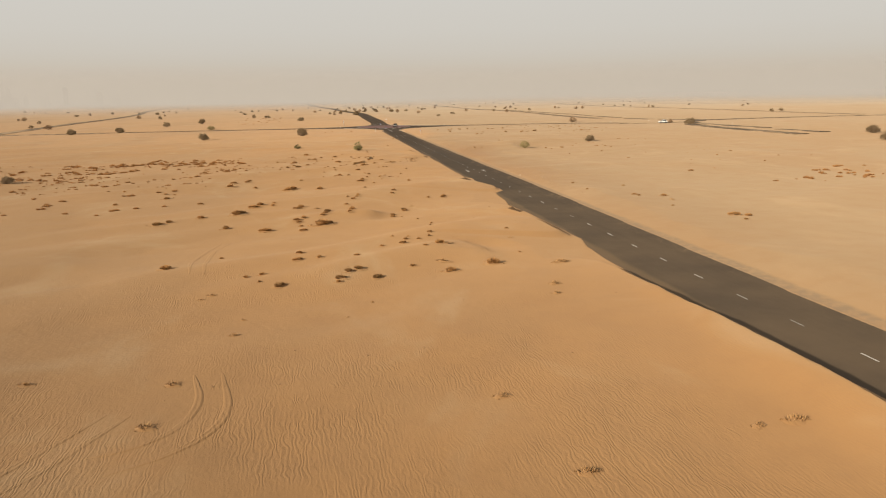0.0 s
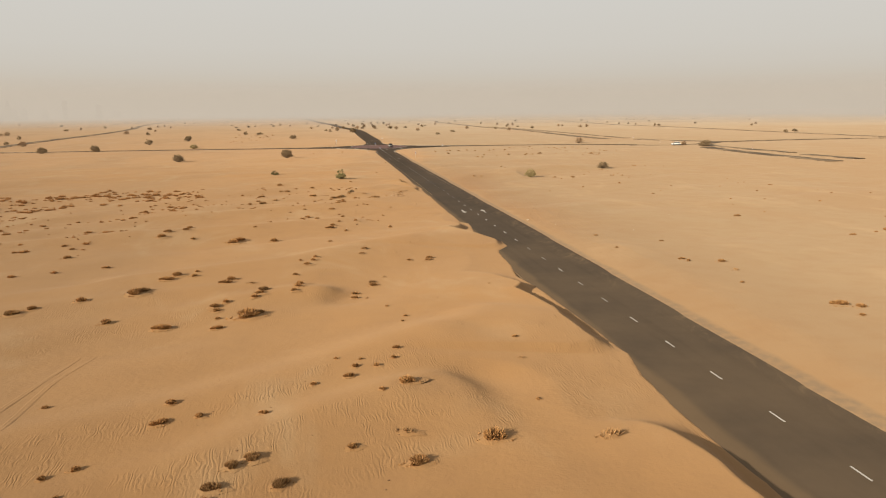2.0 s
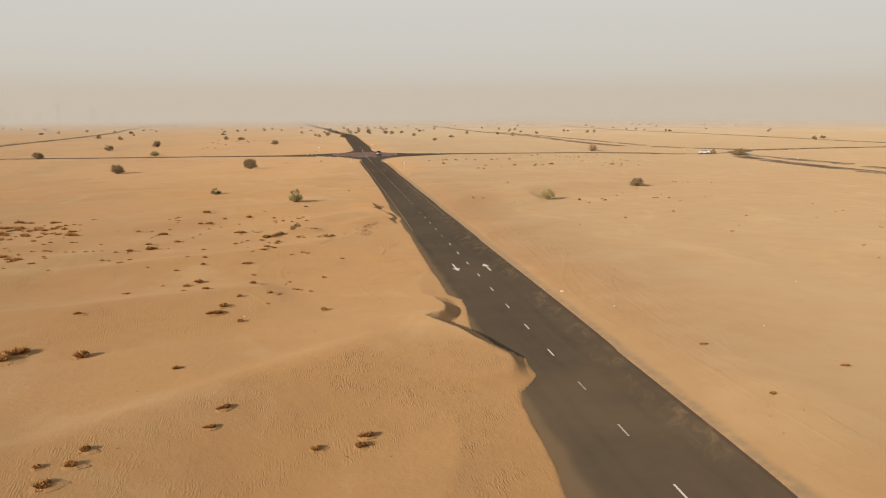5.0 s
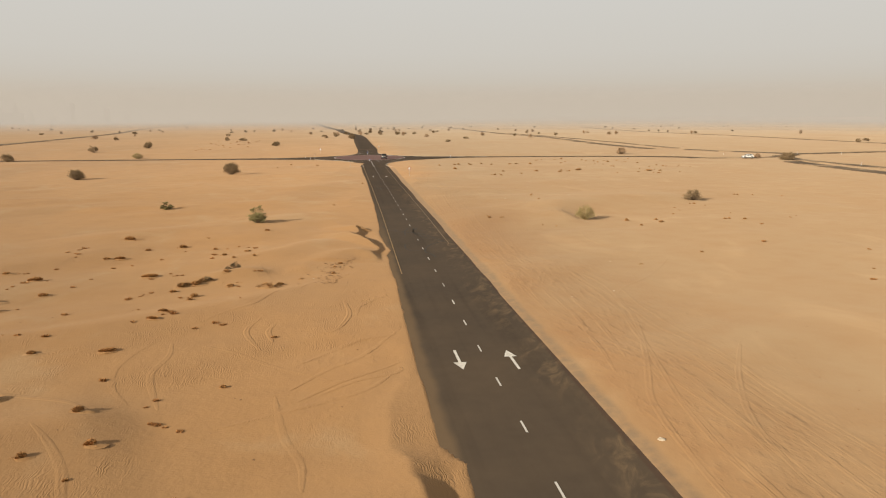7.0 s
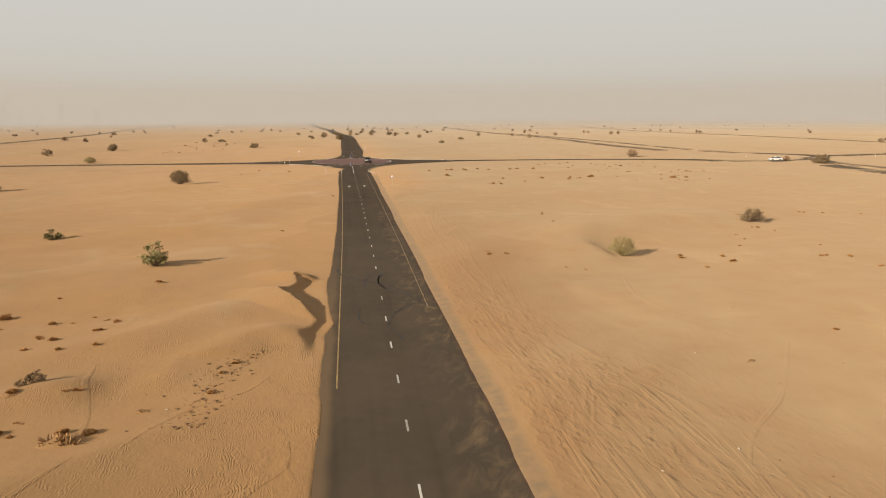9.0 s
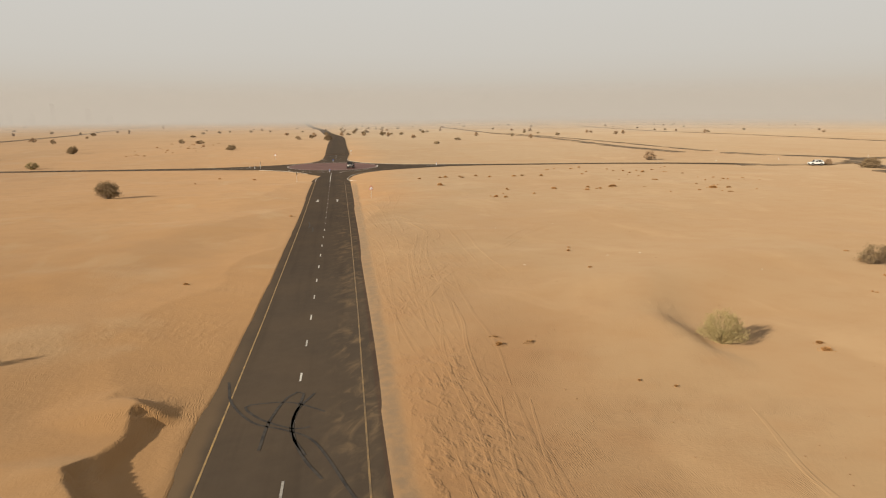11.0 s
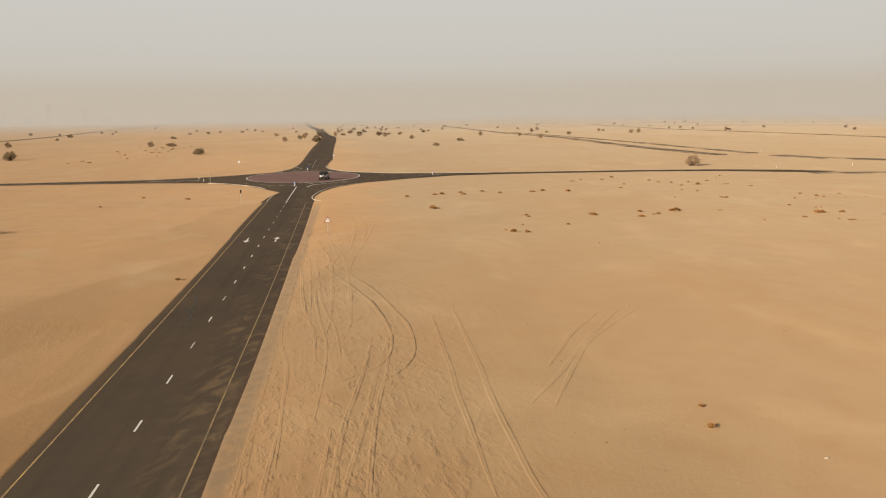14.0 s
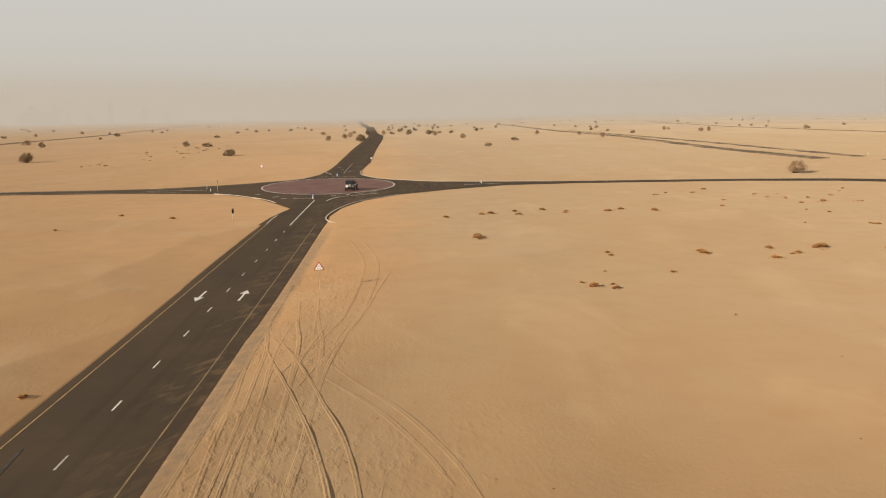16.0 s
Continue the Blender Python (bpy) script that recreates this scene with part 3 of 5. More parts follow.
# the same, softened by the wind: sampled each half metre round the road
RX0, RY0, RSTEP = -70.0, -40.0, 0.5
RASTER = crests_and_swells(*np.meshgrid(RX0 + RSTEP * np.arange(400), RY0 + RSTEP * np.arange(800)))
for turn in range(2):
    for side in (0, 1):
        RASTER = sum(np.roll(RASTER, k, side) for k in (-1, 0, 1)) / 3


def notched(h, x, y):
    """The sharp-edged slip faces: sand piled up behind each crest and cut away before it."""
    for pts, wind in NOTCH_CRESTS:
        best, top = np.full(x.shape, 1e9), np.zeros(x.shape)
        face, end = np.zeros(x.shape, bool), np.zeros(x.shape)
        for k in range(len(pts) - 1):
            (ax, ay, ah), (bx, by, bh) = pts[k], pts[k + 1]
            dx, dy = bx - ax, by - ay
            n = math.hypot(dx, dy)
            s = ((x - ax) * dx + (y - ay) * dy) / n / n
            past = np.maximum(-s, 0) * n if k == 0 else np.maximum(s - 1, 0) * n if k == len(pts) - 2 else np.zeros(x.shape)
            s = np.clip(s, 0, 1)
            px, py = x - ax - s * dx, y - ay - s * dy
            d = np.hypot(px, py)
            near = d < best
            best = np.where(near, d, best)
            face = np.where(near, (dx * py - dy * px) > 0, face)
            end = np.where(near, past, end)
            top = np.where(near, ah + s * (bh - ah), top)
        pile = np.maximum(h, top * np.exp(-1.3 * (best / wind + 0.35 * end) ** 1.5))
        cut = np.minimum(h, np.maximum(top - 0.72 * best, 0) + 0.5 * end)
        cut = cut + (h - cut) * ease(best, 4.0, 6.0)
        h = np.where(face, cut, pile)
    return h


def dunes(x, y):
    x, y = np.asarray(x, float), np.asarray(y, float)
    u, v = np.clip((x - RX0) / RSTEP, 0, 398.99), np.clip((y - RY0) / RSTEP, 0, 798.99)
    iu, iv = u.astype(int), v.astype(int)
    fu, fv = u - iu, v - iv
    soft = (RASTER[iv, iu] * (1 - fu) + RASTER[iv, iu + 1] * fu) * (1 - fv) + (RASTER[iv + 1, iu] * (1 - fu) + RASTER[iv + 1, iu + 1] * fu) * fv
    rim = np.minimum(np.minimum(x - RX0, RX0 + 199.5 - x), np.minimum(y - RY0, RY0 + 399.5 - y))
    soft = notched(soft, x, y)
    keep = ease(rim, 3, 12)
    return soft * keep + (crests_and_swells(x, y) * (1 - keep) if np.any(keep < 1) else 0)


def land(x, y):
    x, y = np.asarray(x, float), np.asarray(y, float)
    h = dunes(x, y) * ease(road_gap(x, y), 6.0, 22.0)
    ragged = 0.07 * waves(y, x * 0.1, 4.0, 4) + 0.05 * waves(y, x * 0.1, 1.3, 5)
    ragged = ragged * (1 - 0.7 * ease(y, 195, 215))
    west = along(SAND_WEST, y) + ragged - x
    east = x - along(SAND_EAST, y) - ragged * 0.25
    by_road = 1 - ease(y, 340, 354)
    bank = along(BANK, y)
    foot = along(FOOT, y)
    lim_w = np.where(west > 0, 0.05 + 0.10 * np.minimum(west, foot) + bank * np.maximum(west - foot, 0), np.maximum(0.05 + 1.2 * west, -0.15))
    lim_e = np.where(east > 0, 0.05 + 0.11 * np.minimum(east, 17), np.maximum(0.05 + 1.2 * east, -0.15))
    lim = np.where(x < 30, lim_w, lim_e)
    # at the verges the sand lies level with the road before the dunes begin
    near = np.minimum(h + 0.10, lim)
    verge = np.where(x < 30, west, east)
    near = np.where(verge > 0, np.maximum(near, 0.05 + 0.04 * np.minimum(verge, 3)), near)
    h = h * (1 - by_road) + near * by_road
    return plain(x, y) + h


def land_at(x, y):
    return float(land(np.array([x]), np.array([y]))[0])


def steps(breaks):
    """Grid lines: breaks of (from, to, pitch)."""
    out = []
    for a, b, p in breaks:
        out.extend(np.linspace(a, b, max(1, round((b - a) / p)), endpoint=False))
    return out


def fan(a, b, first, grow):
    out, v, p = [], a, first
    sign = 1 if b > a else -1
    while (b - v) * sign > 0:
        v += p * sign
        p *= grow
        out.append(v)
    return out


gx = fan(-90, -4700, 2.0, 1.10)[::-1] + steps([(-90, -45, 1.2), (-45, 16, 0.6), (16, 20, 0.3), (20, 27, 0.18), (27, 28.5, 0.3), (28.5, 32, 0.7), (32, 37, 0.3), (37, 85, 0.6), (85, 130, 1.2)]) + [130] + fan(130, 4700, 2.0, 1.10)
gy = fan(-20, -2500, 2.0, 1.15)[::-1] + steps([(-20, 20, 1.0), (20, 80, 0.5), (80, 92, 0.3), (92, 117, 0.5), (117, 132, 0.25), (132, 183, 0.5), (183, 203, 0.3), (203, 215, 0.5), (215, 345, 0.7), (345, 460, 1.5)]) + [460] + fan(460, 4800, 3.0, 1.07)
GX, GY = np.meshgrid(np.array(gx), np.array(gy))
GZ = land(GX, GY)
nx, ny = len(gx), len(gy)
co = np.stack([GX, GY, GZ], -1).reshape(-1, 3)
idx = np.arange(nx * ny).reshape(ny, nx)
quads = np.stack([idx[:-1, :-1], idx[:-1, 1:], idx[1:, 1:], idx[1:, :-1]], -1).reshape(-1, 4)
gme = bpy.data.meshes.new("ground")
gme.vertices.add(len(co))
gme.vertices.foreach_set("co", co.ravel())
gme.loops.add(quads.size)
gme.loops.foreach_set("vertex_index", quads.ravel())
gme.polygons.add(len(quads))
gme.polygons.foreach_set("loop_start", np.arange(0, quads.size, 4))
gme.polygons.foreach_set("use_smooth", np.ones(len(quads), bool))
gme.update(calc_edges=True)
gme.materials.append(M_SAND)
ground = tagged(new("ground", gme), "wind-rippled orange desert sand with low dunes", "ground", kind="structure")


# ---- roads ----
def spline(pts, gap):
    """Evenly spaced points along a smooth line through pts."""
    p = np.array(pts, float)
    ext = np.vstack([2 * p[0] - p[1], p, 2 * p[-1] - p[-2]])
    out = []
    for i in range(1, len(ext) - 2):
        a, b, c, d = ext[i - 1:i + 3]
        n = max(2, int(np.hypot(*(c - b)[:2]) / gap))
        for s in np.arange(n) / n:
            out.append(0.5 * (2 * b + (c - a) * s + (2 * a - 5 * b + 4 * c - d) * s * s + (3 * b - a - 3 * c + d) * s ** 3))
    out.append(p[-1])
    return np.array(out)


def sides(line):
    t = np.gradient(line[:, :2], axis=0)
    t /= np.hypot(t[:, 0], t[:, 1])[:, None] + 1e-9
    return np.stack([t[:, 1], -t[:, 0]], -1)


def ribbon(name, line, offsets, mat, lift, thick=0.0, level=plain):
    """A strip along a line, through offsets to its right, lifted above the plain; thick gives it an edge that goes down."""
    r = sides(line)
    cols = []
    offs = list(offsets)
    for o in offs:
        xy = line[:, :2] + r * (np.asarray(o).reshape(-1, 1) if np.ndim(o) else o)
        cols.append(np.column_stack([xy, level(xy[:, 0], xy[:, 1]) + lift]))
    if thick:
        cols = [cols[0] - [0, 0, thick]] + cols + [cols[-1] - [0, 0, thick]]
    n, m = len(line), len(cols)
    verts = np.stack(cols, 1).reshape(-1, 3)
    faces = [(i * m + j, i * m + j + 1, (i + 1) * m + j + 1, (i + 1) * m + j) for i in range(n - 1) for j in range(m - 1)]
    return mesh_of(name, verts, [f[::-1] for f in faces], mat)


main_line = np.array([(along(CENTRE, y), y) for y in np.arange(-300, 345.1, 2.5)])
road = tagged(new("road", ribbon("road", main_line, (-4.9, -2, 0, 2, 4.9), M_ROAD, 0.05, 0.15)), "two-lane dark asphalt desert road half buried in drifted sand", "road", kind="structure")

# the junction: one sheet of asphalt with swept corners
J = [(26.0, 344), (26.5, 352), (28.0, 361.8), (25.4, 367), (19.5, 378), (9.5, 387.2), (-6, 390.6), (-40, 392.4), (-112, 390.8),
     (-112, 395.2), (-40, 397.4), (-6, 399.2), (6, 404), (14, 408.8), (22, 415), (26, 428), (27.2, 446), (27.4, 470),
     (37.2, 470), (36.4, 452), (36.0, 436), (37.4, 424), (42, 414.5), (48.5, 409), (57, 404.8), (84, 400.8), (120, 399.2), (141, 396.2), (158, 390.5), (168, 383),
     (160, 382), (140, 391.4), (120, 395.0), (84, 396.2), (69, 394.6), (56, 387.8), (46, 380), (39.8, 371.8), (36.4, 362), (35.2, 352), (35.5, 344)]
bm = bmesh.new()
bm.faces.new([bm.verts.new((x, y, 0)) for x, y in J])
bmesh.ops.triangulate(bm, faces=bm.faces[:])
bmesh.ops.subdivide_edges(bm, edges=[e for e in bm.edges if e.calc_length() > 12], cuts=3)
for v in bm.verts:
    v.co.z = float(plain(v.co.x, v.co.y)) + 0.075
bmesh.ops.recalc_face_normals(bm, faces=bm.faces)
junction = part("junction", bm, M_ROAD)
tagged(junction, "four-way asphalt junction with swept corners and blown sand", "road", kind="structure")


def far_road(line, half, label, lift=0.16):
    mat = M_ROAD if "running on" in label else M_FAR_ROAD
    ob = new("road", ribbon("road", spline(line, 12.0), (-half, 0, half), mat, lift, 0.3))
    return tagged(ob, label, "road", kind="structure")


for line, half, lift, label in OTHER_ROADS:
    far_road(line, half, label, lift)

# painted marks, each one a part of the road
for k in range(-22, 29):
    y = float(np.interp(k, (-22, 0, 9, 17, 24, 30), (20.7, 160.4, 219.9, 272.4, 318.1, 357.3)))
    if y > 338:
        continue
    part("lane_dash", mesh_of("lane_dash", [(along(CENTRE, y + s) + o, y + s, float(plain(0, y + s)) + 0.06) for s, o in ((-0.7, -0.055), (-0.7, 0.055), (0.7, 0.055), (0.7, -0.055))], [(0, 1, 2, 3)], M_DASH), M_DASH, road)
for off, start, mat in ((-3.5, 189, M_YELLOW), (3.55, 196, M_YELLOW_WORN)):
    part("edge_line", ribbon("edge_line", main_line[start:], (off - 0.045, off + 0.045), mat, 0.058), mat, road, "faded yellow edge line")
ARROW = [(-0.09, -1.9), (0.09, -1.9), (0.09, 0.55), (0.42, 0.55), (0.0, 1.9), (-0.42, 0.55), (-0.09, 0.55)]
for x, y, way in ((28.05, 145.6, -1), (31.45, 145.2, 1), (28.75, 303.1, -1), (32.35, 303.0, 1)):
    part("lane_arrow", mesh_of("lane_arrow", [(x + way * a, y + way * b, plain(x, y) + 0.058) for a, b in ARROW], [tuple(range(7))], M_WHITE), M_WHITE, road)


def paint(name, pts, half, mat, parent, lift=0.085, label=""):
    return part(name, ribbon(name, spline(pts, 0.4), (-half, half), mat, lift), mat, parent, label)


part("solid_line", ribbon("solid_line", np.array([(along(CENTRE, y), y) for y in np.linspace(343, 373, 12)]), (-0.08, 0.08), M_WHITE, 0.09), M_WHITE, junction)

# the red island, ringed with a white line
CX, CY, RX, RY = 31.0, 399.6, 14.2, 17.2
ang = np.linspace(0, 2 * math.pi, 97)[:-1]
inner = [(CX, CY)] + [(CX + RX * f * math.cos(a), CY + RY * f * math.sin(a)) for f in (0.5, 0.985) for a in ang]
fa = [(0, 1 + i, 1 + (i + 1) % 96) for i in range(96)] + [(1 + i, 97 + i, 97 + (i + 1) % 96, 1 + (i + 1) % 96) for i in range(96)]
part("island", mesh_of("island", [(x, y, plain(x, y) + 0.10) for x, y in inner], fa, M_RED), M_RED, junction, "flush island paved in faded red")
rv = [(CX + RX * f * math.cos(a), CY + RY * f * math.sin(a)) for f in (0.984, 1.003) for a in ang]
part("island_ring", mesh_of("island_ring", [(x, y, plain(x, y) + 0.115) for x, y in rv], [(i, 96 + i, 96 + (i + 1) % 96, (i + 1) % 96) for i in range(96)], M_WHITE), M_WHITE, junction)


def kerb(pts):
    line = spline(pts, 1.5)
    ob = new("kerb", ribbon("kerb", line, (-0.09, -0.06, 0.06, 0.09), M_KERB, 0.15, 0.2))
    tagged(ob, "pale concrete kerb round a junction corner", "kerb", "kerbs of the junction", "structure")


kerb([(36.9, 344.4), (35.3, 347.5), (35.0, 353), (36.3, 362), (39.6, 371.6), (46, 379.8)])
kerb([(36.2, 440), (36.0, 434), (37.4, 424), (42, 414.6), (48.5, 409.1), (57, 404.6), (80, 401.2)])
kerb([(24.2, 370.2), (22.0, 374.5), (19.4, 378.2), (14.5, 383.4), (9.5, 387.1)])
kerb([(14, 408.9), (22, 415.2), (25, 424)])

# tyre rubber burnt into the asphalt
SKIDS = [
    [(28.3, 189.9), (28.1, 188.2), (28.2, 186.6), (28.7, 185.4), (29.6, 185.5)],
    [(33.4, 192.1), (31.4, 189.4), (30.5, 186.8), (30.2, 184.4), (30.7, 183.2), (31.0, 180.9)],
    [(26.3, 206.4), (26.9, 203.2), (28.3, 200.4), (29.9, 199.3), (31.4, 197.7), (33.0, 192.7), (33.5, 191.4)],
    [(28.9, 197.2), (29.1, 200.5), (29.8, 203.6), (30.6, 204.0), (30.2, 199.4), (31.0, 196.4)],
    [(31.2, 204.0), (30.3, 201.3), (30.4, 198.4), (31.0, 196.0), (31.8, 194.1)],
    [(31.8, 201.3), (30.2, 202.7), (28.9, 202.9), (27.7, 202.5), (28.7, 200.7), (30.3, 199.4), (31.1, 199.5)],
    [(28.2, 274), (28.5, 270.5), (28.4, 268)], [(28.9, 268.4), (29.1, 265.6), (29.0, 264)],
]
for pts in SKIDS:
    paint("skid_mark", pts, 0.075, M_SKID, road, 0.064, "black tyre mark")

# give-way bars and splitter lines at the junction
for pts in ([(26.5, 376.5), (30.4, 376.0)], [(33, 372), (34.5, 377), (38.5, 380.5), (42, 382.5)], [(27, 421.5), (35.5, 421)], [(26.8, 436), (29, 428.5)]):
    paint("white_line", pts, 0.11, M_WHITE, junction, 0.095)
for x, y in ((18.5, 384.5), (22.8, 379.5), (24.8, 376.5), (33.5, 379.8), (36, 381.2), (38.5, 383), (41, 385), (33.2, 438), (30.5, 445), (29.4, 452)):
    paint("white_mark", [(x - 0.5, y - 0.4), (x + 0.5, y + 0.4)], 0.14, M_WHITE, junction, 0.095)
for k in range(6):
    paint("lane_dash", [(31.9, 432 + 6.4 * k), (31.9, 434 + 6.4 * k)], 0.1, M_WHITE, junction, 0.095)
paint("white_line", [(-6, 394.5), (6, 394.6)], 0.12, M_WHITE, junction, 0.095)
for pts in ([(2, 391.0), (-40, 392.9), (-110, 391.3)], [(0, 399.0), (-40, 396.9), (-110, 394.7)], [(62, 403.2), (84, 400.4), (120, 398.8), (140, 396.0)], [(27.1, 344.5), (27.0, 349), (27.2, 354)]):
    part("edge_line", ribbon("edge_line", spline(pts, 6.0), (-0.09, 0.09), M_KERB, 0.095), M_KERB, junction, "pale worn edge line")
paint("white_line", [(60, 396.6), (68, 398.3)], 0.12, M_WHITE, junction, 0.095)

# ---- tyre tracks pressed into the sand ----
TRACK = [(-0.36, -0.03), (-0.20, 0.042), (-0.10, 0.03), (0.0, 0.010), (0.10, 0.03), (0.20, 0.042), (0.36, -0.03)]


def track(pts, wide=1.0, tall=1.0, gap=0.5):
    line = spline(pts, gap)
    line[:, 0] += 0.05 * waves(line[:, 0], line[:, 1], 3.3, 11)
    r = sides(line)
    fade = np.sin(np.linspace(0, math.pi, len(line))) ** 0.6
    uneven = np.maximum(0.5 + 0.6 * waves(line[:, 0], line[:, 1], 1.6, 9), 0.05) * fade
    cols = []
    for o, z in TRACK:
        xy = line[:, :2] + r * o * wide * (0.25 + 0.75 * fade[:, None])
        cols.append(np.column_stack([xy, land(xy[:, 0], xy[:, 1]) + 0.012 + z * tall * (uneven if z > 0 else 1)]))
    m = len(cols)
    faces = [((i + 1) * m + j, (i + 1) * m + j + 1, i * m + j + 1, i * m + j) for i in range(len(line) - 1) for j in range(m - 1)]
    part("tyre_track", mesh_of("tyre_track", np.stack(cols, 1).reshape(-1, 3), faces, M_SAND, True), M_SAND, ground)


def shifted(pts, d):
    line = np.array(pts, float)
    return (line + sides(line) * d).tolist()


FAINT_LOOPS = [
    [(39.6, 330), (41.2, 322), (42.3, 311.9), (41.7, 296), (40.6, 289), (38.5, 281)],
    [(40.9, 331), (42.6, 322), (43.7, 312), (43.1, 297), (42.0, 289), (40, 280)],
    [(35.7, 183.6), (39.0, 181.7), (40.1, 174.0), (40.0, 169.0)], [(34.9, 179.2), (39.6, 173.6), (43.0, 172.2), (45.9, 173.0)],
    [(34.9, 178.2), (39.4, 172.5), (43.0, 171.0), (46.1, 171.8)], [(36.8, 187.8), (39.6, 187.3), (41.7, 185.5), (42.4, 180.1)],
    [(59.4, 261.0), (55.5, 255.4), (52.2, 249.3)], [(61.2, 261.6), (56.2, 254.2), (52.6, 248.3), (49.8, 244.1)], [(62.6, 261.4), (56.8, 254.7), (53.8, 249.5), (50.9, 243.6)],
]
EAST_LOOPS = [
    [(37.2, 290), (39.9, 282.9), (41.5, 278.2), (43.1, 273.0), (44.3, 266), (45.1, 259.5), (45.0, 254), (44.2, 250.9), (42.8, 249.0), (40.0, 247.8)],
    [(36.8, 288), (39.0, 281.2), (41.0, 275.4), (42.8, 268.0), (43.7, 260), (43.6, 254.5), (42.6, 251.2), (40.3, 249.0)],
]
CROSSING_TRACKS = [
    [(48.8, 263.8), (48.3, 249.7), (47.9, 241.0), (47.9, 235.2), (48.2, 229)], [(47.0, 262), (46.6, 249.7), (46.3, 241.0), (46.2, 235.2)],
    [(53.3, 198), (51.4, 190), (52.3, 183.1), (54, 178)], [(56.7, 177), (50.5, 168.1), (46.2, 163.6), (43.8, 160)],
    [(37.5, 244.5), (37.1, 229.7), (36.8, 220.9), (36.5, 212.0)], [(40.0, 242.9), (39.2, 232.0), (38.8, 222.9), (38.6, 214)],
    [(43.4, 235.2), (40.5, 229.1), (38.9, 224.4), (37.1, 219.6)], [(44.6, 234.4), (41.8, 228.4), (40.2, 223.6), (38.2, 218.6)],
    [(41.2, 281.6), (43.9, 277.8), (46.5, 272.2), (47.8, 268.1)], [(41.8, 283.0), (45.4, 277.0), (47.7, 271.4), (48.8, 266.9)],
]
VERGE_TRACKS = [
    [(41.5, 172.5), (43.3, 170.5), (44.3, 167.9), (44.4, 162.9), (43.4, 156.5), (42.3, 151.5), (39.3, 142.7), (37.1, 136.7), (36.2, 131), (35.9, 125), (36.2, 119)],
    [(40.6, 171.4), (42.3, 169.4), (42.8, 166.5), (42.9, 162), (42.6, 156), (41.4, 149.7), (39.6, 141.8), (38.3, 135.8), (37.6, 130), (37.6, 124)],
    [(46.4, 144.5), (42.9, 138.4), (40.4, 132.5), (39.5, 127)], [(41.7, 180.2), (42.7, 173.1), (43.3, 167.6), (43.4, 162.5)],
    [(38.9, 163.8), (38.5, 154.2), (37.7, 147.7), (36.8, 141.4)], [(40.3, 164.4), (39.9, 155.2), (39.2, 148.7), (38.2, 143.4)],
]
WEST_LOOPS = [
    [(-7.2, 36.4), (-6.5, 33.3), (-7.0, 30.6), (-8.5, 29.1), (-10.3, 28.6)], [(-5.8, 36.4), (-5.1, 32.5), (-5.5, 30.0), (-6.9, 28.2), (-9, 27)],
    [(-10.4, 32.7), (-11.7, 30.3), (-12.7, 28.3), (-14, 26)], [(-9.3, 32.3), (-10.6, 29.7), (-11.6, 27.5), (-12.6, 25.8)],
    [(-10.1, 75.4), (-11.0, 69.1), (-10.5, 61.9), (-10.0, 57.4)], [(-11.1, 75.2), (-11.8, 69.4), (-12.0, 64.1), (-11.2, 57.9)],
    [(14.8, 155.6), (14.1, 153.0), (14.3, 151.2), (15.5, 148.3)], [(16.0, 154.1), (15.6, 152.3), (16.1, 149.9)], [(20.9, 161.1), (21.2, 156.3), (20.4, 152.5), (19.2, 151.3)],
    [(17.8, 141.2), (20.1, 144.7), (21.8, 146.5), (24.3, 151.5)], [(18.3, 139.4), (20.6, 142.2), (22.6, 143.8), (24.3, 145.4)],
]
for spots, wide, tall in ((FAINT_LOOPS, 0.6, 0.55), (EAST_LOOPS, 0.5, 1.3), (CROSSING_TRACKS, 0.6, 0.6), (VERGE_TRACKS, 0.75, 0.95), (WEST_LOOPS, 0.7, 0.65)):
    for pts in spots:
        track(pts, wide, tall)
rt = random.Random(5)
# the worn verge east of the road, driven over again and again
for k in range(34):
    y0 = rt.uniform(95, 268)
    n = rt.randint(4, 8)
    x, bend = rt.uniform(36.4, 40.0) + rt.random() ** 2 * 3, rt.uniform(-0.08, 0.08)
    pts = []
    for i in range(n):
        pts.append((max(36.2, x), y0 + 6.5 * i))
        x += bend * 6.5 + rt.uniform(-0.3, 0.3)
        bend += rt.uniform(-0.06, 0.06)
    track(pts, rt.uniform(0.35, 0.6), rt.uniform(0.2, 0.55))
    if k % 2:
        track(shifted(pts, 1.5), 0.5, rt.uniform(0.2, 0.55))
# fainter ones west of the road and out on the plain
for k in range(14):
    x0, y0, a = rt.choice([rt.uniform(8, 22), rt.uniform(14, 23)]), rt.uniform(126, 170), rt.uniform(-0.9, 1.1)
    pts = []
    for i in range(5):
        pts.append((min(24.3, x0), y0))
        x0, y0, a = x0 + 2.8 * math.sin(a), y0 + 2.8 * math.cos(a), a + rt.uniform(-0.4, 0.4)
    track(pts, rt.uniform(0.5, 0.8), rt.uniform(0.12, 0.4))


# ---- plants ----
def tapered(verts, faces, a, b, ra, rb):
    a, b = Vector(a), Vector(b)
    way = (b - a).normalized()
    s = way.orthogonal().normalized()
    t = way.cross(s)
    n = len(verts)
    for p, r in ((a, ra), (b, rb)):
        for k in range(4):
            w = k * math.pi / 2
            verts.append(p + s * (r * math.cos(w)) + t * (r * math.sin(w)))
    faces.extend((n + k, n + (k + 1) % 4, n + 4 + (k + 1) % 4, n + 4 + k) for k in range(4))


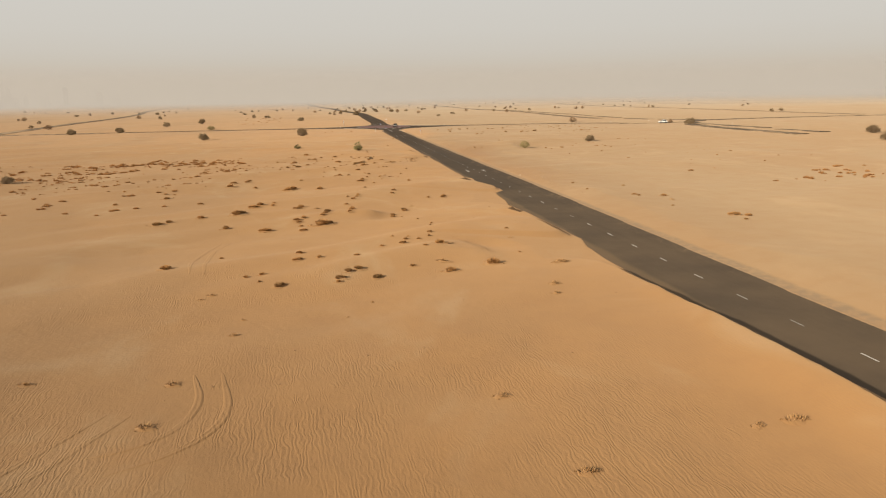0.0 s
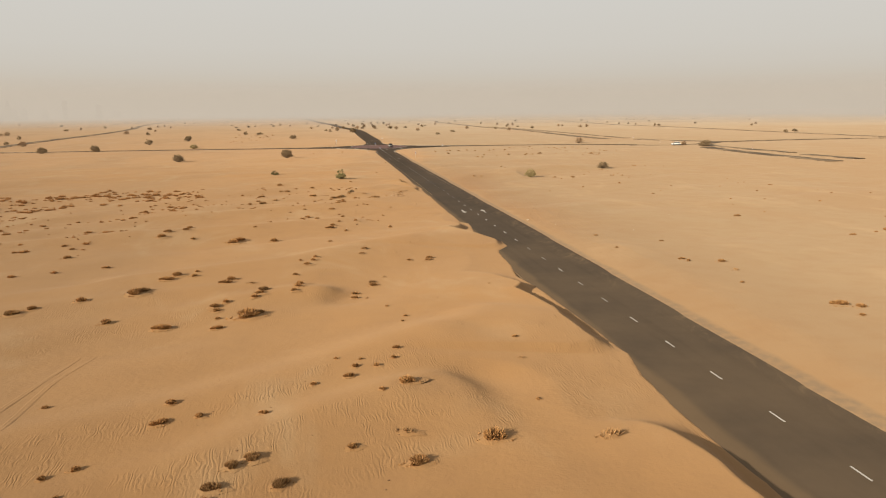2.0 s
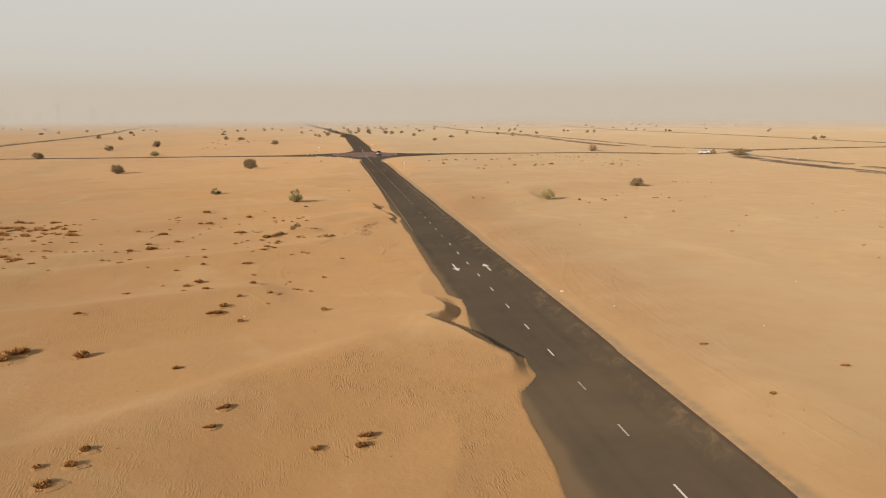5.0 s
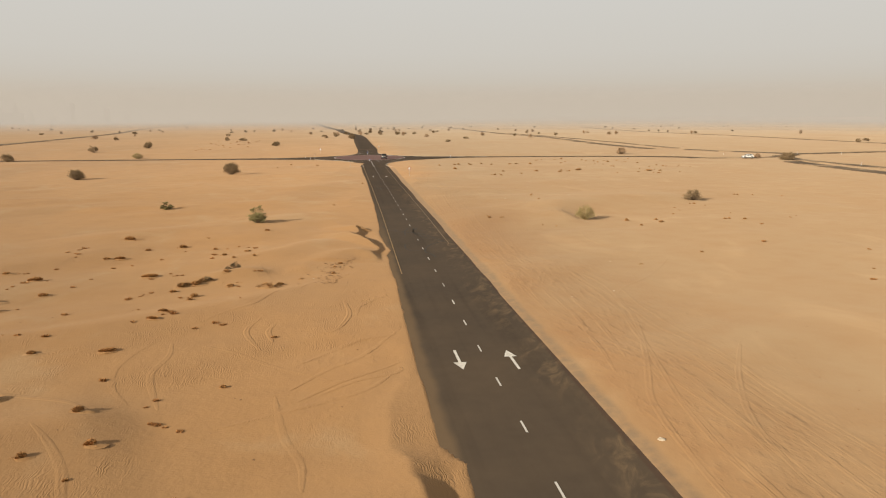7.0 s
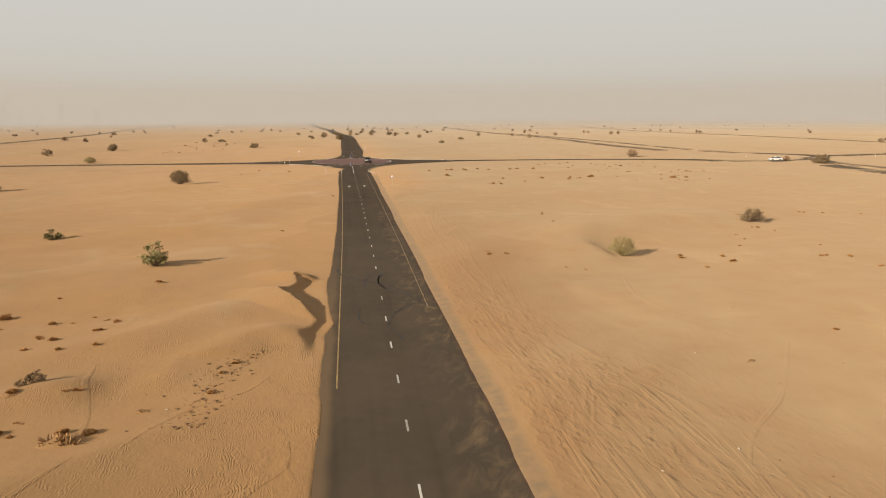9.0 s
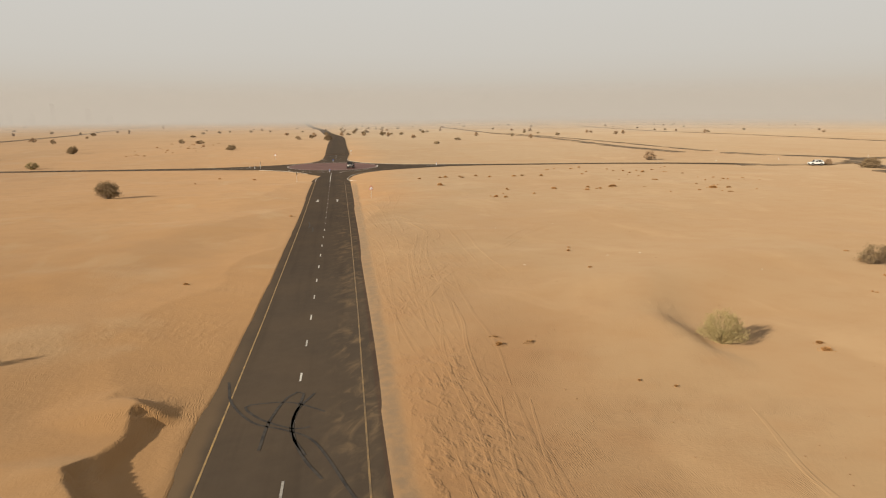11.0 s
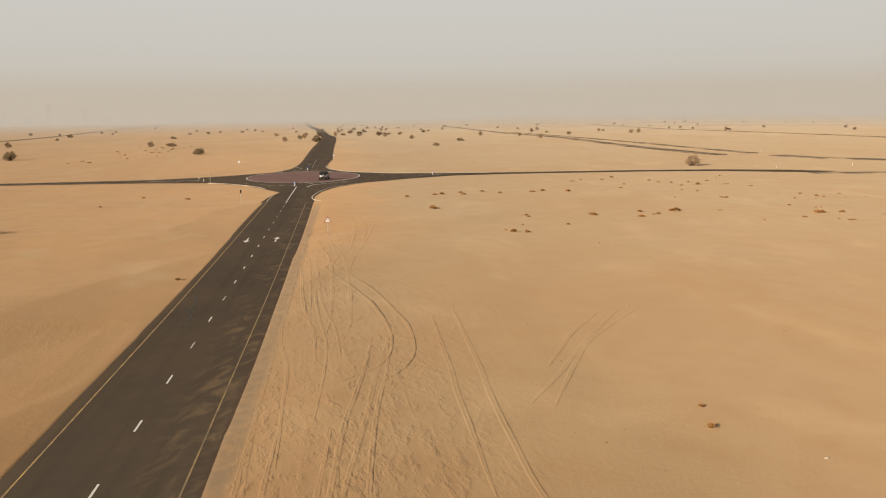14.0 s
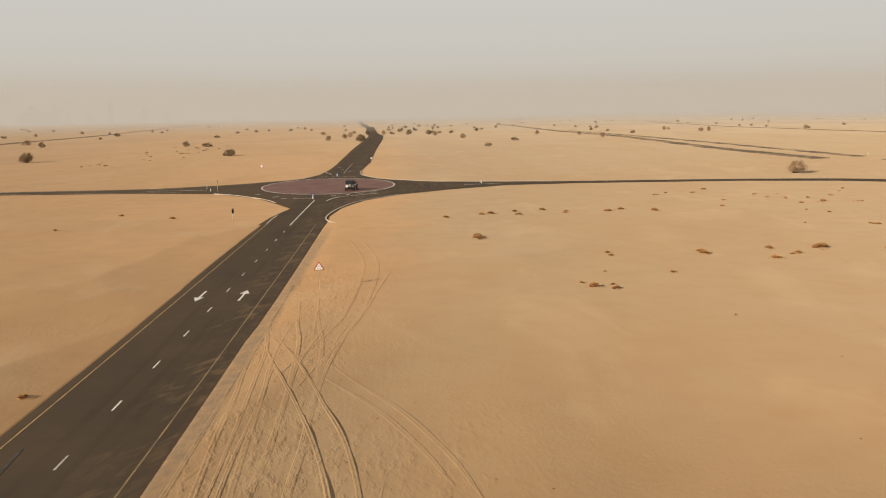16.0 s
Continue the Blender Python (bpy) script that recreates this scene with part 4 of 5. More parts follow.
def shrub(label, leaf, seed, clumps, leaves, size, spread, loose=0.17, flat=0.0, category="shrub", narrow=1.0, wood=M_WOOD, twigs=3):
    """A shrub about 1 m tall and 2 * spread wide: crooked stems, each carrying a clump of leaves, in an uneven dome down to the sand."""
    r = random.Random(seed)
    ob = thing("shrub", Matrix(), label, category, "desert shrubs")
    wv, wf, tips = [], [], []
    for k in range(clumps):
        a, up = 2.4 * k + r.uniform(-0.5, 0.5), r.random() ** 0.9
        reach = math.sqrt(max(0.0, 1 - (up * 0.93) ** 2)) * r.uniform(0.62, 1.0)
        tip = Vector((spread * reach * math.cos(a), spread * reach * math.sin(a), 0.10 + 0.86 * up * r.uniform(0.75, 1.05) * (1 - flat * reach)))
        foot = Vector((tip.x * 0.12, tip.y * 0.12, -0.04))
        last = foot
        for i in range(1, 4):
            p = foot.lerp(tip, i / 3) + Vector((r.uniform(-1, 1), r.uniform(-1, 1), r.uniform(0, 1))) * 0.05 * spread
            tapered(wv, wf, last, p, 0.018 * (1.2 - i / 4), 0.018 * (1.2 - (i + 1) / 4))
            last = p
        tips.append((foot, last))
        for f in range(twigs):
            q = last + Vector((r.uniform(-1, 1), r.uniform(-1, 1), r.uniform(-0.2, 1))) * loose * spread * 1.3
            tapered(wv, wf, last, q, 0.007, 0.002)
            tips.append((last, q))
    part("stem", mesh_of("stem", wv, wf, wood), wood, ob)
    lv, lf = [], []
    for k in range(leaves):
        a, b = r.choice(tips)
        c = a.lerp(b, 1 - 0.5 * r.random() ** 2) + Vector((r.gauss(0, 1), r.gauss(0, 1), r.gauss(0, 0.8))) * loose * 0.62 * spread
        c.z = max(c.z, 0.01)
        d = Vector((r.gauss(0, 1), r.gauss(0, 1), r.gauss(0.6, 0.8))).normalized()
        e = d.orthogonal().normalized()
        e = (e + d.cross(e) * r.uniform(-1, 1)).normalized()
        g = size * r.uniform(0.6, 1.4)
        n = len(lv)
        lv += [c, c + d * g * 0.5 + e * g * 0.28 * narrow, c + d * g + d.cross(e) * g * 0.12, c + d * g * 0.5 - e * g * 0.28 * narrow]
        lf += [(n, n + 1, n + 2), (n, n + 2, n + 3)]
    tagged(part("foliage", mesh_of("foliage", lv, lf, leaf), leaf, ob), kind="stuff")
    return ob


KINDS = {
    "dark": shrub("dense dark grey-green desert shrub rooted in sand", M_LEAF_DARK, 1, 60, 4200, 0.065, 0.62, 0.20),
    "dark2": shrub("rounded grey-green desert shrub on the plain", M_LEAF_DARK, 2, 55, 3600, 0.065, 0.72, 0.18, 0.2),
    "green": shrub("leafy green milkweed shrub standing in sand", M_LEAF_GREEN, 3, 34, 1500, 0.095, 0.50, 0.18),
    "straw": shrub("straw-yellow dry desert shrub in a wind-scoured hollow", M_LEAF_DRY, 4, 120, 4600, 0.06, 0.80, 0.11, 0.1, narrow=0.45, wood=M_STALK, twigs=7),
    "brown": shrub("dry brown desert shrub rooted in sand", M_LEAF_BROWN, 5, 50, 2600, 0.065, 0.66, 0.18),
    "small": shrub("low dusty shrub far out on the plain", M_LEAF_DARK, 6, 22, 520, 0.15, 0.70, 0.2, 0.2),
    "small2": shrub("low dry brown shrub far out on the plain", M_LEAF_BROWN, 7, 22, 520, 0.15, 0.75, 0.2, 0.2),
}
SPREAD = {"dark": 0.62, "dark2": 0.72, "green": 0.50, "straw": 0.85, "brown": 0.66, "small": 0.70, "small2": 0.75}
used = set()


def plant(kind, x, y, wide, tall, turn):
    s = wide / 2 / SPREAD[kind] * 0.88
    tall = tall * 0.85
    m = pose(x, y, land_at(x, y) - 0.02, 0, 0, turn) @ Matrix.Diagonal((s, s, tall, 1))
    if kind in used:
        copy = copy_thing(KINDS[kind], m)
        copy.matrix_basis = m
    else:
        used.add(kind)
        KINDS[kind].matrix_basis = m


NEAR_SHRUBS = [("green", 8.6, 207.2, 2.6, 2.6), ("straw", 57.5, 208.6, 3.7, 2.55), ("dark2", 85.2, 229.3, 3.6, 2.2), ("dark", -9.9, 307.5, 4.6, 3.4), ("dark", -48.4, 302, 4.3, 2.9),
               ("green", -9, 229.2, 2.3, 1.5), ("brown", 141.8, 411, 5.0, 3.6), ("dark2", 189.5, 362, 6.4, 3.4), ("dark2", -56, 138.2, 2.6, 1.5), ("small", 10.2, 174.0, 1.1, 0.7), ("small", 8.2, 170.4, 0.9, 0.55), ("small", 9.6, 173.6, 0.7, 0.4), ("dark", 194, 236, 5, 3), ("dark", 170.5, 200.5, 5, 3),
               ("straw", -60.5, 405, 5.0, 2.6), ("dark", -103, 391, 4.5, 3.0), ("dark", -79.5, 497, 4.6, 3.6), ("dark2", -122, 379, 5, 3.2), ("brown", 184.6, 374.4, 2.8, 2.4), ("dark2", -17, 520, 5.2, 2.8), ("dark", 26.4, 642, 5.5, 4.2)]
FAR_SHRUBS = [(-93, 455), (-175, 475), (-200, 558), (-158, 453), (-131, 618), (-156, 655), (-155, 752), (-186, 866), (-228, 961), (-56.5, 604), (-46, 602), (-89, 1028), (-191, 1000), (108, 626), (86, 561), (131, 977),
              (79, 818), (56, 822), (42, 812), (54, 780), (119, 915), (142, 741), (207, 734), (214, 868), (386, 830), (396, 918), (396, 973), (412, 980), (364, 546), (483, 1364), (438, 1210), (435, 1115), (268, 840), (244, 983), (233, 1106),
              (122, 937), (132, 1052), (38, 975), (18, 1118), (44, 1642), (-65, 1024), (-7, 1012), (-63, 1125), (-81, 1199), (-103, 941), (-93, 980), (-226, 1132), (-424, 1213), (342, 525)]
for kind, x, y, w, h in NEAR_SHRUBS:
    plant(kind, x, y, w, h, rt.uniform(0, 360))
for x, y in FAR_SHRUBS:
    plant(rt.choice(["small", "small", "small2"]), x, y, rt.uniform(3.0, 5.4), rt.uniform(1.9, 3.5), rt.uniform(0, 360))
for k in range(120):
    y = rt.uniform(640, 2300)
    x = rt.uniform(-0.55, 0.62) * y
    if abs(x - np.interp(y, [640, 760, 1180, 2300], [32, 31, 12, -52])) > 9:
        plant(rt.choice(["small", "small2"]), x, y, rt.uniform(3, 5.5), rt.uniform(1.8, 3.8), rt.uniform(0, 360))
for k in range(26):
    y = rt.uniform(720, 1300)
    plant(rt.choice(["small", "small2"]), 40 + rt.gauss(20, 30) + (y - 700) * 0.03, y, rt.uniform(3, 5.5), rt.uniform(2, 4), rt.uniform(0, 360))


def clump(r, wide, blades, tall, v, f, at=Vector((0, 0, 0)), turn=0.0, thick=1.0):
    """A cushion of blades that fan out from its middle."""
    for k in range(blades):
        a, q = r.uniform(0, 6.283), math.sqrt(r.random())
        ca, sa = math.cos(turn), math.sin(turn)
        bx, by = q * math.cos(a) * wide * 0.62, q * math.sin(a) * wide * 0.45
        c = at + Vector((bx * ca - by * sa, bx * sa + by * ca, 0.0))
        d = Vector((math.cos(a + turn) * q * 0.9 + r.gauss(0, 0.35), math.sin(a + turn) * q * 0.9 + r.gauss(0, 0.35), 0.8)).normalized()
        g, e = tall * r.uniform(0.5, 1.1) * (1.15 - 0.5 * q * q), Vector((r.gauss(0, 1), r.gauss(0, 1), r.gauss(0, 0.3))).normalized() * 0.020 * thick * r.uniform(0.7, 1.6)
        n = len(v)
        v += [c - e, c + e, c + d * g * 0.6 + e * 0.9, c + d * g]
        f += [(n, n + 1, n + 2), (n, n + 2, n + 3)]


def tuft(seed, blades, lobes, mat, tone, rise=0.10):
    """Cushions of dry grass, a metre across, on the mound of sand that they have caught, with its low tail downwind."""
    r = random.Random(seed)
    ob = thing("grass_tuft", Matrix(), "dry " + tone + " grass tuft on a small sand mound", "grass tuft", "dry grass tufts")
    mv, mf = [(0.0, 0, rise)], []
    skew = [r.uniform(0.8, 1.2) for k in range(14)]
    for rad, z in ((0.28, 0.88), (0.52, 0.52), (0.78, 0.16), (1.05, -0.4)):
        for k in range(14):
            a = 2 * math.pi * k / 14
            q = rad * 0.72 * skew[k] * r.uniform(0.93, 1.07)
            tail = 1.0 + 0.55 * max(0.0, math.cos(a))
            mv.append((q * math.cos(a) * tail, q * math.sin(a) * 0.8, z * rise))
    mf += [(0, 1 + k, 1 + (k + 1) % 14) for k in range(14)]
    mf += [(j + k, j + 14 + k, j + 14 + (k + 1) % 14, j + (k + 1) % 14) for j in (1, 15, 29) for k in range(14)]
    part("mound", mesh_of("mound", mv, mf, M_SAND, True), M_SAND, ob)
    v, f = [], []
    for lobe in range(lobes):
        a = r.uniform(0, 6.283)
        off = Vector((0.34 * math.cos(a) * r.uniform(0.5, 1), 0.20 * math.sin(a), rise * 0.45)) if lobe else Vector((0, 0, rise * 0.75))
        share = r.uniform(0.45, 0.9) if lobe else 1.0
        clump(r, 0.50 * share, int(2.0 * blades * share), 0.27 * (0.5 + 0.5 * share), v, f, off, r.uniform(-0.5, 0.5), 1.25)
    # stray stalks round the edge
    for k in range(7):
        a, q = r.uniform(0, 6.283), r.uniform(0.4, 0.8)
        clump(r, 0.07, 9, 0.10, v, f, Vector((q * math.cos(a), q * 0.6 * math.sin(a), -0.005)), 0.0)
    tagged(part("grass", mesh_of("grass", v, f, mat), mat, ob), kind="stuff")
    return ob


TUFTS = [tuft(1, 300, 3, M_TUFT, "olive-brown"), tuft(2, 260, 4, M_TUFT, "olive-brown"),
         tuft(3, 210, 2, M_TUFT_RUST, "rust-brown"), tuft(4, 180, 4, M_TUFT_RUST, "rust-brown", 0.12), tuft(5, 150, 3, M_TUFT_RUST, "rust-brown", 0.08), tuft(6, 150, 5, M_TUFT_RUST, "rust-brown", 0.13),
         tuft(7, 9, 5, M_TUFT, "half-buried brown", 0.13), tuft(8, 12, 4, M_TUFT, "half-buried brown", 0.09)]
fresh = list(range(len(TUFTS)))


def grass(x, y, k, wide):
    m = pose(x, y, land_at(x, y), 0, 0, rt.uniform(-15, 40)) @ Matrix.Diagonal((wide, wide, 1.05 * wide ** 0.8 * rt.uniform(0.75, 1.2), 1))
    if k in fresh:
        fresh.remove(k)
        TUFTS[k].matrix_basis = m
    else:
        copy_thing(TUFTS[k], m).matrix_basis = m


# where they stand: (x, y, width)
OLIVE_TUFTS = [
    (-4, 53.2, 1.08), (0.5, 54.2, 0.91), (3.3, 54.2, 0.96), (1.2, 55.7, 0.88), (2, 56.3, 1.08), (-0.1, 83.4, 1.11), (-19.7, 86.4, 1.72), (-0.3, 89.6, 1.29), (-10.9, 91.4, 1.79), (9.4, 93.5, 0.85), (15.1, 167.4, 0.96),
    (55.5, 329.4, 1.54),
]
BURIED_TUFTS = [
    (15.8, 49.1, 0.84), (-8.6, 51.9, 0.6), (18.7, 56.6, 1.35), (9, 58.1, 0.99), (17.4, 68.5, 0.48), (19.9, 88.9, 0.33), (45.9, 91.6, 0.92), (-1.7, 92.8, 0.77), (10.7, 95.4, 0.64), (14.2, 166.6, 2.03), (16.8, 169.9, 0.59),
    (51.7, 173.2, 0.58), (44.6, 209.4, 0.81), (42.6, 210.5, 0.68), (-8.4, 30.9, 0.82), (-8.1, 35.4, 0.73), (-6, 42.7, 0.57), (-15.4, 36.9, 0.66), (-5.8, 46, 0.38), (9.2, 24.1, 0.83), (19.2, 26.1, 1.1), (17.5, 26.1, 0.7),
    (7.6, 31.3, 0.82), (15.2, 46.7, 0.64), (-9.2, 51, 0.42), (0.8, 45.2, 0.3),
]
FIRST_DUNE_TUFTS = [
    (2.6, 48.1, 0.21), (0.4, 53.3, 0.59), (-5.5, 54.5, 0.38), (9.3, 55.3, 1.37), (-6.7, 56.3, 0.52), (6.4, 56.9, 0.71), (-5.5, 56.9, 0.66), (13.1, 57.1, 1.65), (-13.4, 60.1, 1.33), (-2.9, 60.9, 0.99), (2.1, 61, 0.56),
    (-1.1, 61.4, 0.57), (16.6, 61.7, 0.37), (8.2, 62.4, 0.51), (-2.8, 63.2, 0.82), (9.6, 63.4, 1.33), (4.5, 64.7, 0.6), (-9.7, 65.2, 0.56), (6.5, 65.5, 0.69), (8.2, 67, 0.55), (6.9, 67, 0.64), (9.3, 68.1, 0.49),
    (7.3, 68.1, 0.41), (5.8, 68.4, 0.36), (9.6, 69.7, 0.53), (17.9, 71.8, 0.44), (10.9, 78.6, 0.39), (-3, 80.2, 0.99), (11.3, 80.3, 0.48), (-7.2, 81, 1.52), (-0.9, 82.8, 2.58), (-3.3, 82.8, 0.67),
]
SECOND_DUNE_TUFTS = [
    (-11.6, 82.9, 1.16), (10.1, 83.4, 0.36), (-3.6, 84.7, 0.92), (-3.9, 85.6, 1.18), (-3.1, 86.5, 0.79), (-18.6, 87.5, 1.15), (-0.9, 87.5, 0.88), (8.7, 88, 0.27), (7.6, 88.2, 0.67), (-0.5, 88.5, 1.06), (2.4, 88.9, 0.78),
    (-15.3, 89.1, 1.28), (7.7, 89.7, 1.01), (2.7, 90, 0.91), (-11.3, 90.3, 1.75), (2.8, 91.7, 1.08), (9.5, 92.5, 1.18), (-4.1, 93.2, 1.31), (-3.7, 94.7, 1.19), (-9.7, 95.3, 1.48), (2.2, 95.7, 0.82), (-7.3, 96.3, 0.87),
    (-9, 96.7, 1.25),
]
THIRD_DUNE_TUFTS = [
    (-7.3, 97.9, 0.68), (3.2, 99.7, 1.03), (2.5, 101.1, 0.51), (3.8, 101.2, 0.79), (14, 102.4, 0.71), (4, 102.4, 0.67), (16.1, 102.6, 0.94), (16.4, 103.5, 0.83), (9, 104.4, 0.68), (-18, 105.5, 0.91), (-29.4, 105.7, 0.88),
    (9.4, 106.3, 0.8), (-23.6, 111, 1.37), (5.6, 114, 0.82), (-24.9, 116.5, 0.97), (-1.5, 119.3, 1.43), (-6.5, 119.4, 2.08), (-6, 120.4, 1.88), (-11.9, 121.9, 0.94), (-16, 123.1, 1.65), (-15.8, 125.8, 1.13), (7.8, 126.6, 0.7),
    (-13.7, 127.2, 1.43), (5.6, 128.7, 1.41), (-13.5, 128.8, 1.2), (-4.7, 128.8, 0.82), (14.2, 129.3, 0.78), (6, 130.7, 1.11),
]
HOLLOW_TUFTS = [
    (9.5, 131.5, 0.39), (7, 133.6, 0.69), (9.5, 134.7, 0.83), (3.7, 136.3, 0.67), (7.6, 138.6, 0.83), (1.4, 140, 1.11), (2.2, 141.5, 1.23), (14.1, 142.2, 0.55), (1.5, 148.5, 0.83), (6, 148.5, 1.09), (-24.2, 149.7, 1.25),
    (16.1, 150.9, 0.46), (7.1, 155, 0.9), (7.4, 157, 0.77), (-8.5, 158.8, 1.12), (-6.5, 160.5, 1.48), (8.1, 163.1, 0.67), (-7.4, 163.7, 1.19), (8.2, 164.4, 0.96), (-4.5, 165.9, 1.2), (5.9, 166.8, 0.93), (13.8, 167.7, 0.69),
    (10.6, 168.2, 0.95), (6.3, 168.8, 1.45), (7.4, 169.2, 1.31), (7.9, 170.4, 1.47),
]
LAST_DUNE_TUFTS = [
    (19.8, 172.1, 0.61), (-7.6, 172.2, 1.31), (9.6, 172.6, 0.88), (2.4, 172.9, 1.53), (19.9, 175.1, 0.46), (-11.7, 175.9, 0.97), (20.5, 176.8, 0.81), (9.2, 180.1, 0.54), (11.3, 180.6, 0.61), (-4.5, 182.8, 1.13), (-3.2, 182.9, 1.13),
    (7.7, 183.4, 0.82), (10, 185.1, 0.77), (6, 187.9, 0.81), (1.9, 190, 1.32), (-5.5, 195.2, 1.81), (10.7, 199.5, 0.73), (19, 231.7, 0.71), (25.2, 280.2, 0.72), (-0.5, 341.3, 0.69), (11.8, 352, 0.91), (2.8, 356.2, 0.77),
]
EAST_TUFTS = [
    (46.2, 74.2, 0.78), (47.8, 76.4, 1.27), (46.6, 77.3, 1.5), (43.3, 86.1, 0.56), (46.6, 95.6, 1.25), (43.3, 96.4, 0.69), (43, 97.3, 0.82), (38.9, 105.3, 0.62), (46.3, 109.1, 0.59), (39.8, 114.5, 0.64), (67.7, 128, 1.13),
    (60.8, 177.9, 0.6), (63.2, 200.5, 0.58), (50.8, 201.3, 0.36), (79.6, 201.5, 0.92), (66.9, 202.1, 0.85), (49.1, 202.3, 0.3), (67.6, 205.6, 0.76), (63.2, 206.1, 0.99), (63.7, 207.5, 0.7), (42.6, 209, 0.7), (55.6, 228.9, 0.5),
    (57.1, 239.9, 0.58), (57.9, 242.4, 0.42),
]
JUNCTION_TUFTS = [
    (70.7, 292.2, 0.27), (64.4, 301.2, 0.88), (62.7, 302, 1.33), (64.6, 302.8, 0.62), (62, 303.7, 0.62), (71.6, 307.1, 0.79), (65.4, 308.1, 0.44), (114.6, 309.2, 1.35), (111.2, 309.7, 2.48), (84.5, 312.4, 1.56), (87.3, 314.3, 0.66),
    (88.2, 314.8, 1.08), (78.3, 315.6, 1.4), (68.2, 315.8, 0.85), (91.8, 316.7, 2.03), (78.5, 317, 1.17), (68.3, 317.3, 0.75), (86.5, 317.7, 1.23), (55.4, 328.2, 1.67), (52.8, 347.5, 1.29), (63.8, 348.4, 1.09), (58.4, 349.5, 1.53),
    (85, 349.6, 1.37), (59.8, 350, 1.38), (71.3, 350.5, 1.06), (78.2, 351.3, 1.26), (71.8, 351.9, 1.13), (63.8, 352.3, 1.24), (80.8, 353, 1.62), (68.4, 353.6, 1.26), (115.4, 355.7, 1.53), (104.5, 377.3, 1.16),
]
for spots, kinds in ((OLIVE_TUFTS, (0, 1)), (BURIED_TUFTS, (6, 7)), (FIRST_DUNE_TUFTS, (2, 3, 4, 5)), (SECOND_DUNE_TUFTS, (2, 3, 4, 5)), (THIRD_DUNE_TUFTS, (2, 3, 4, 5)),
                     (HOLLOW_TUFTS, (1, 2, 3, 4, 5)), (LAST_DUNE_TUFTS, (2, 3, 4, 5)), (EAST_TUFTS, (2, 3, 4, 5)), (JUNCTION_TUFTS, (2, 3, 4, 5))):
    for x, y, wide in spots:
        grass(x, y, rt.choice(kinds), 0.84 * wide)
# the field of tufts west of the road, and sparser ones elsewhere: too many to count
fv, ff = [], []


def sown(x, y, size):
    for lobe in range(rt.choice((1, 1, 2, 3))):
        g = size * rt.uniform(0.5, 1.0)
        px, py = (x, y) if lobe == 0 else (x + rt.gauss(0, 0.45) * size, y + rt.gauss(0, 0.35) * size)
        clump(rt, 0.55 * g, int(110 * g), 0.33 * g, fv, ff, Vector((px, py, land_at(px, py) - 0.01)), rt.uniform(-0.7, 0.7), 1.3)


nests = [(rt.uniform(-75, -12), rt.uniform(126, 192)) for k in range(40)]
for k in range(430):
    x, y = rt.choice(nests)
    x, y = x + rt.gauss(0, 4.5), y + rt.gauss(0, 4.0)
    if x > -14 - 0.12 * (y - 126):
        continue
    sown(x, y, (0.7 + 1.4 * rt.random() ** 2) * float(np.interp(y, [125, 170], [0.5, 1.0])))
for k in range(60):
    sown(rt.uniform(-60, -22), rt.uniform(95, 135), rt.uniform(0.5, 1.3))
for k in range(90):
    sown(rt.uniform(-22, 13), rt.uniform(136, 196), rt.uniform(0.35, 0.85))
for k in range(22):
    sown(rt.gauss(91, 4), rt.gauss(117, 7), rt.uniform(1.0, 1.8))
for k in range(40):
    sown(rt.uniform(70, 110), rt.uniform(90, 240), rt.uniform(0.4, 0.9))
for k in range(40):
    sown(rt.uniform(92, 135), rt.uniform(300, 375), rt.uniform(0.6, 1.3))
for k in range(30):
    sown(rt.gauss(-46, 8), rt.uniform(470, 606), rt.uniform(0.9, 1.7))
M_FIELD = leaf_material("dark_dry_grass", (0.25, 0.112, 0.036), (0.43, 0.21, 0.070))
tagged(new("dry_grass", mesh_of("dry_grass", fv, ff, M_FIELD)), "scattered low tufts of dry brown desert grass", "grass", kind="stuff")


# ---- stones and litter on the sand ----
def stone(seed, label, mat=M_STONE):
    r = random.Random(seed)
    bm = bmesh.new()
    bmesh.ops.create_icosphere(bm, subdivisions=2, radius=0.5)
    for v in bm.verts:
        v.co *= 1 + r.uniform(-0.16, 0.16)
        v.co.z = max(v.co.z * 0.6, -0.12)
    ob = part("stone", bm, mat)
    return tagged(ob, label, "stone", "stones on the sand")


first = True
for x, y, w in ((35.6, 132.3, 0.5), (37.9, 125.6, 0.35), (46.5, 118, 0.3), (58, 131, 0.3), (49, 175, 0.25), (60, 236, 0.3), (71, 226, 0.25), (44.5, 162, 0.25), (40.2, 160.5, 0.2), (51.8, 173.2, 0.3), (50.2, 232, 0.3), (53, 258, 0.25), (63.5, 236, 0.35), (8, 128, 0.3), (18, 170, 0.2), (62, 262, 0.25)):
    m = pose(x, y, land_at(x, y) + 0.03 * w, 0, 0, rt.uniform(0, 360)) @ Matrix.Diagonal((w * 0.7, w * 0.5, w * 0.7, 1))
    if first:
        rock = stone(3, "pale weathered stone lying on the sand")
        rock.matrix_basis, first = m, False
    else:
        copy_thing(rock, m).matrix_basis = m


# ---- road signs ----
def flat_shape(pts, depth, y0):
    """A plate in the x-z plane, depth thick, its face towards -y."""
    bm = bmesh.new()
    a = [bm.verts.new((x, y0, z)) for x, z in pts]
    b = [bm.verts.new((x, y0 + depth, z)) for x, z in pts]
    bm.faces.new(a)
    bm.faces.new(b[::-1])
    n = len(pts)
    for i in range(n):
        bm.faces.new((a[i], b[i], b[(i + 1) % n], a[(i + 1) % n]))
    bmesh.ops.recalc_face_normals(bm, faces=bm.faces)
    return bm


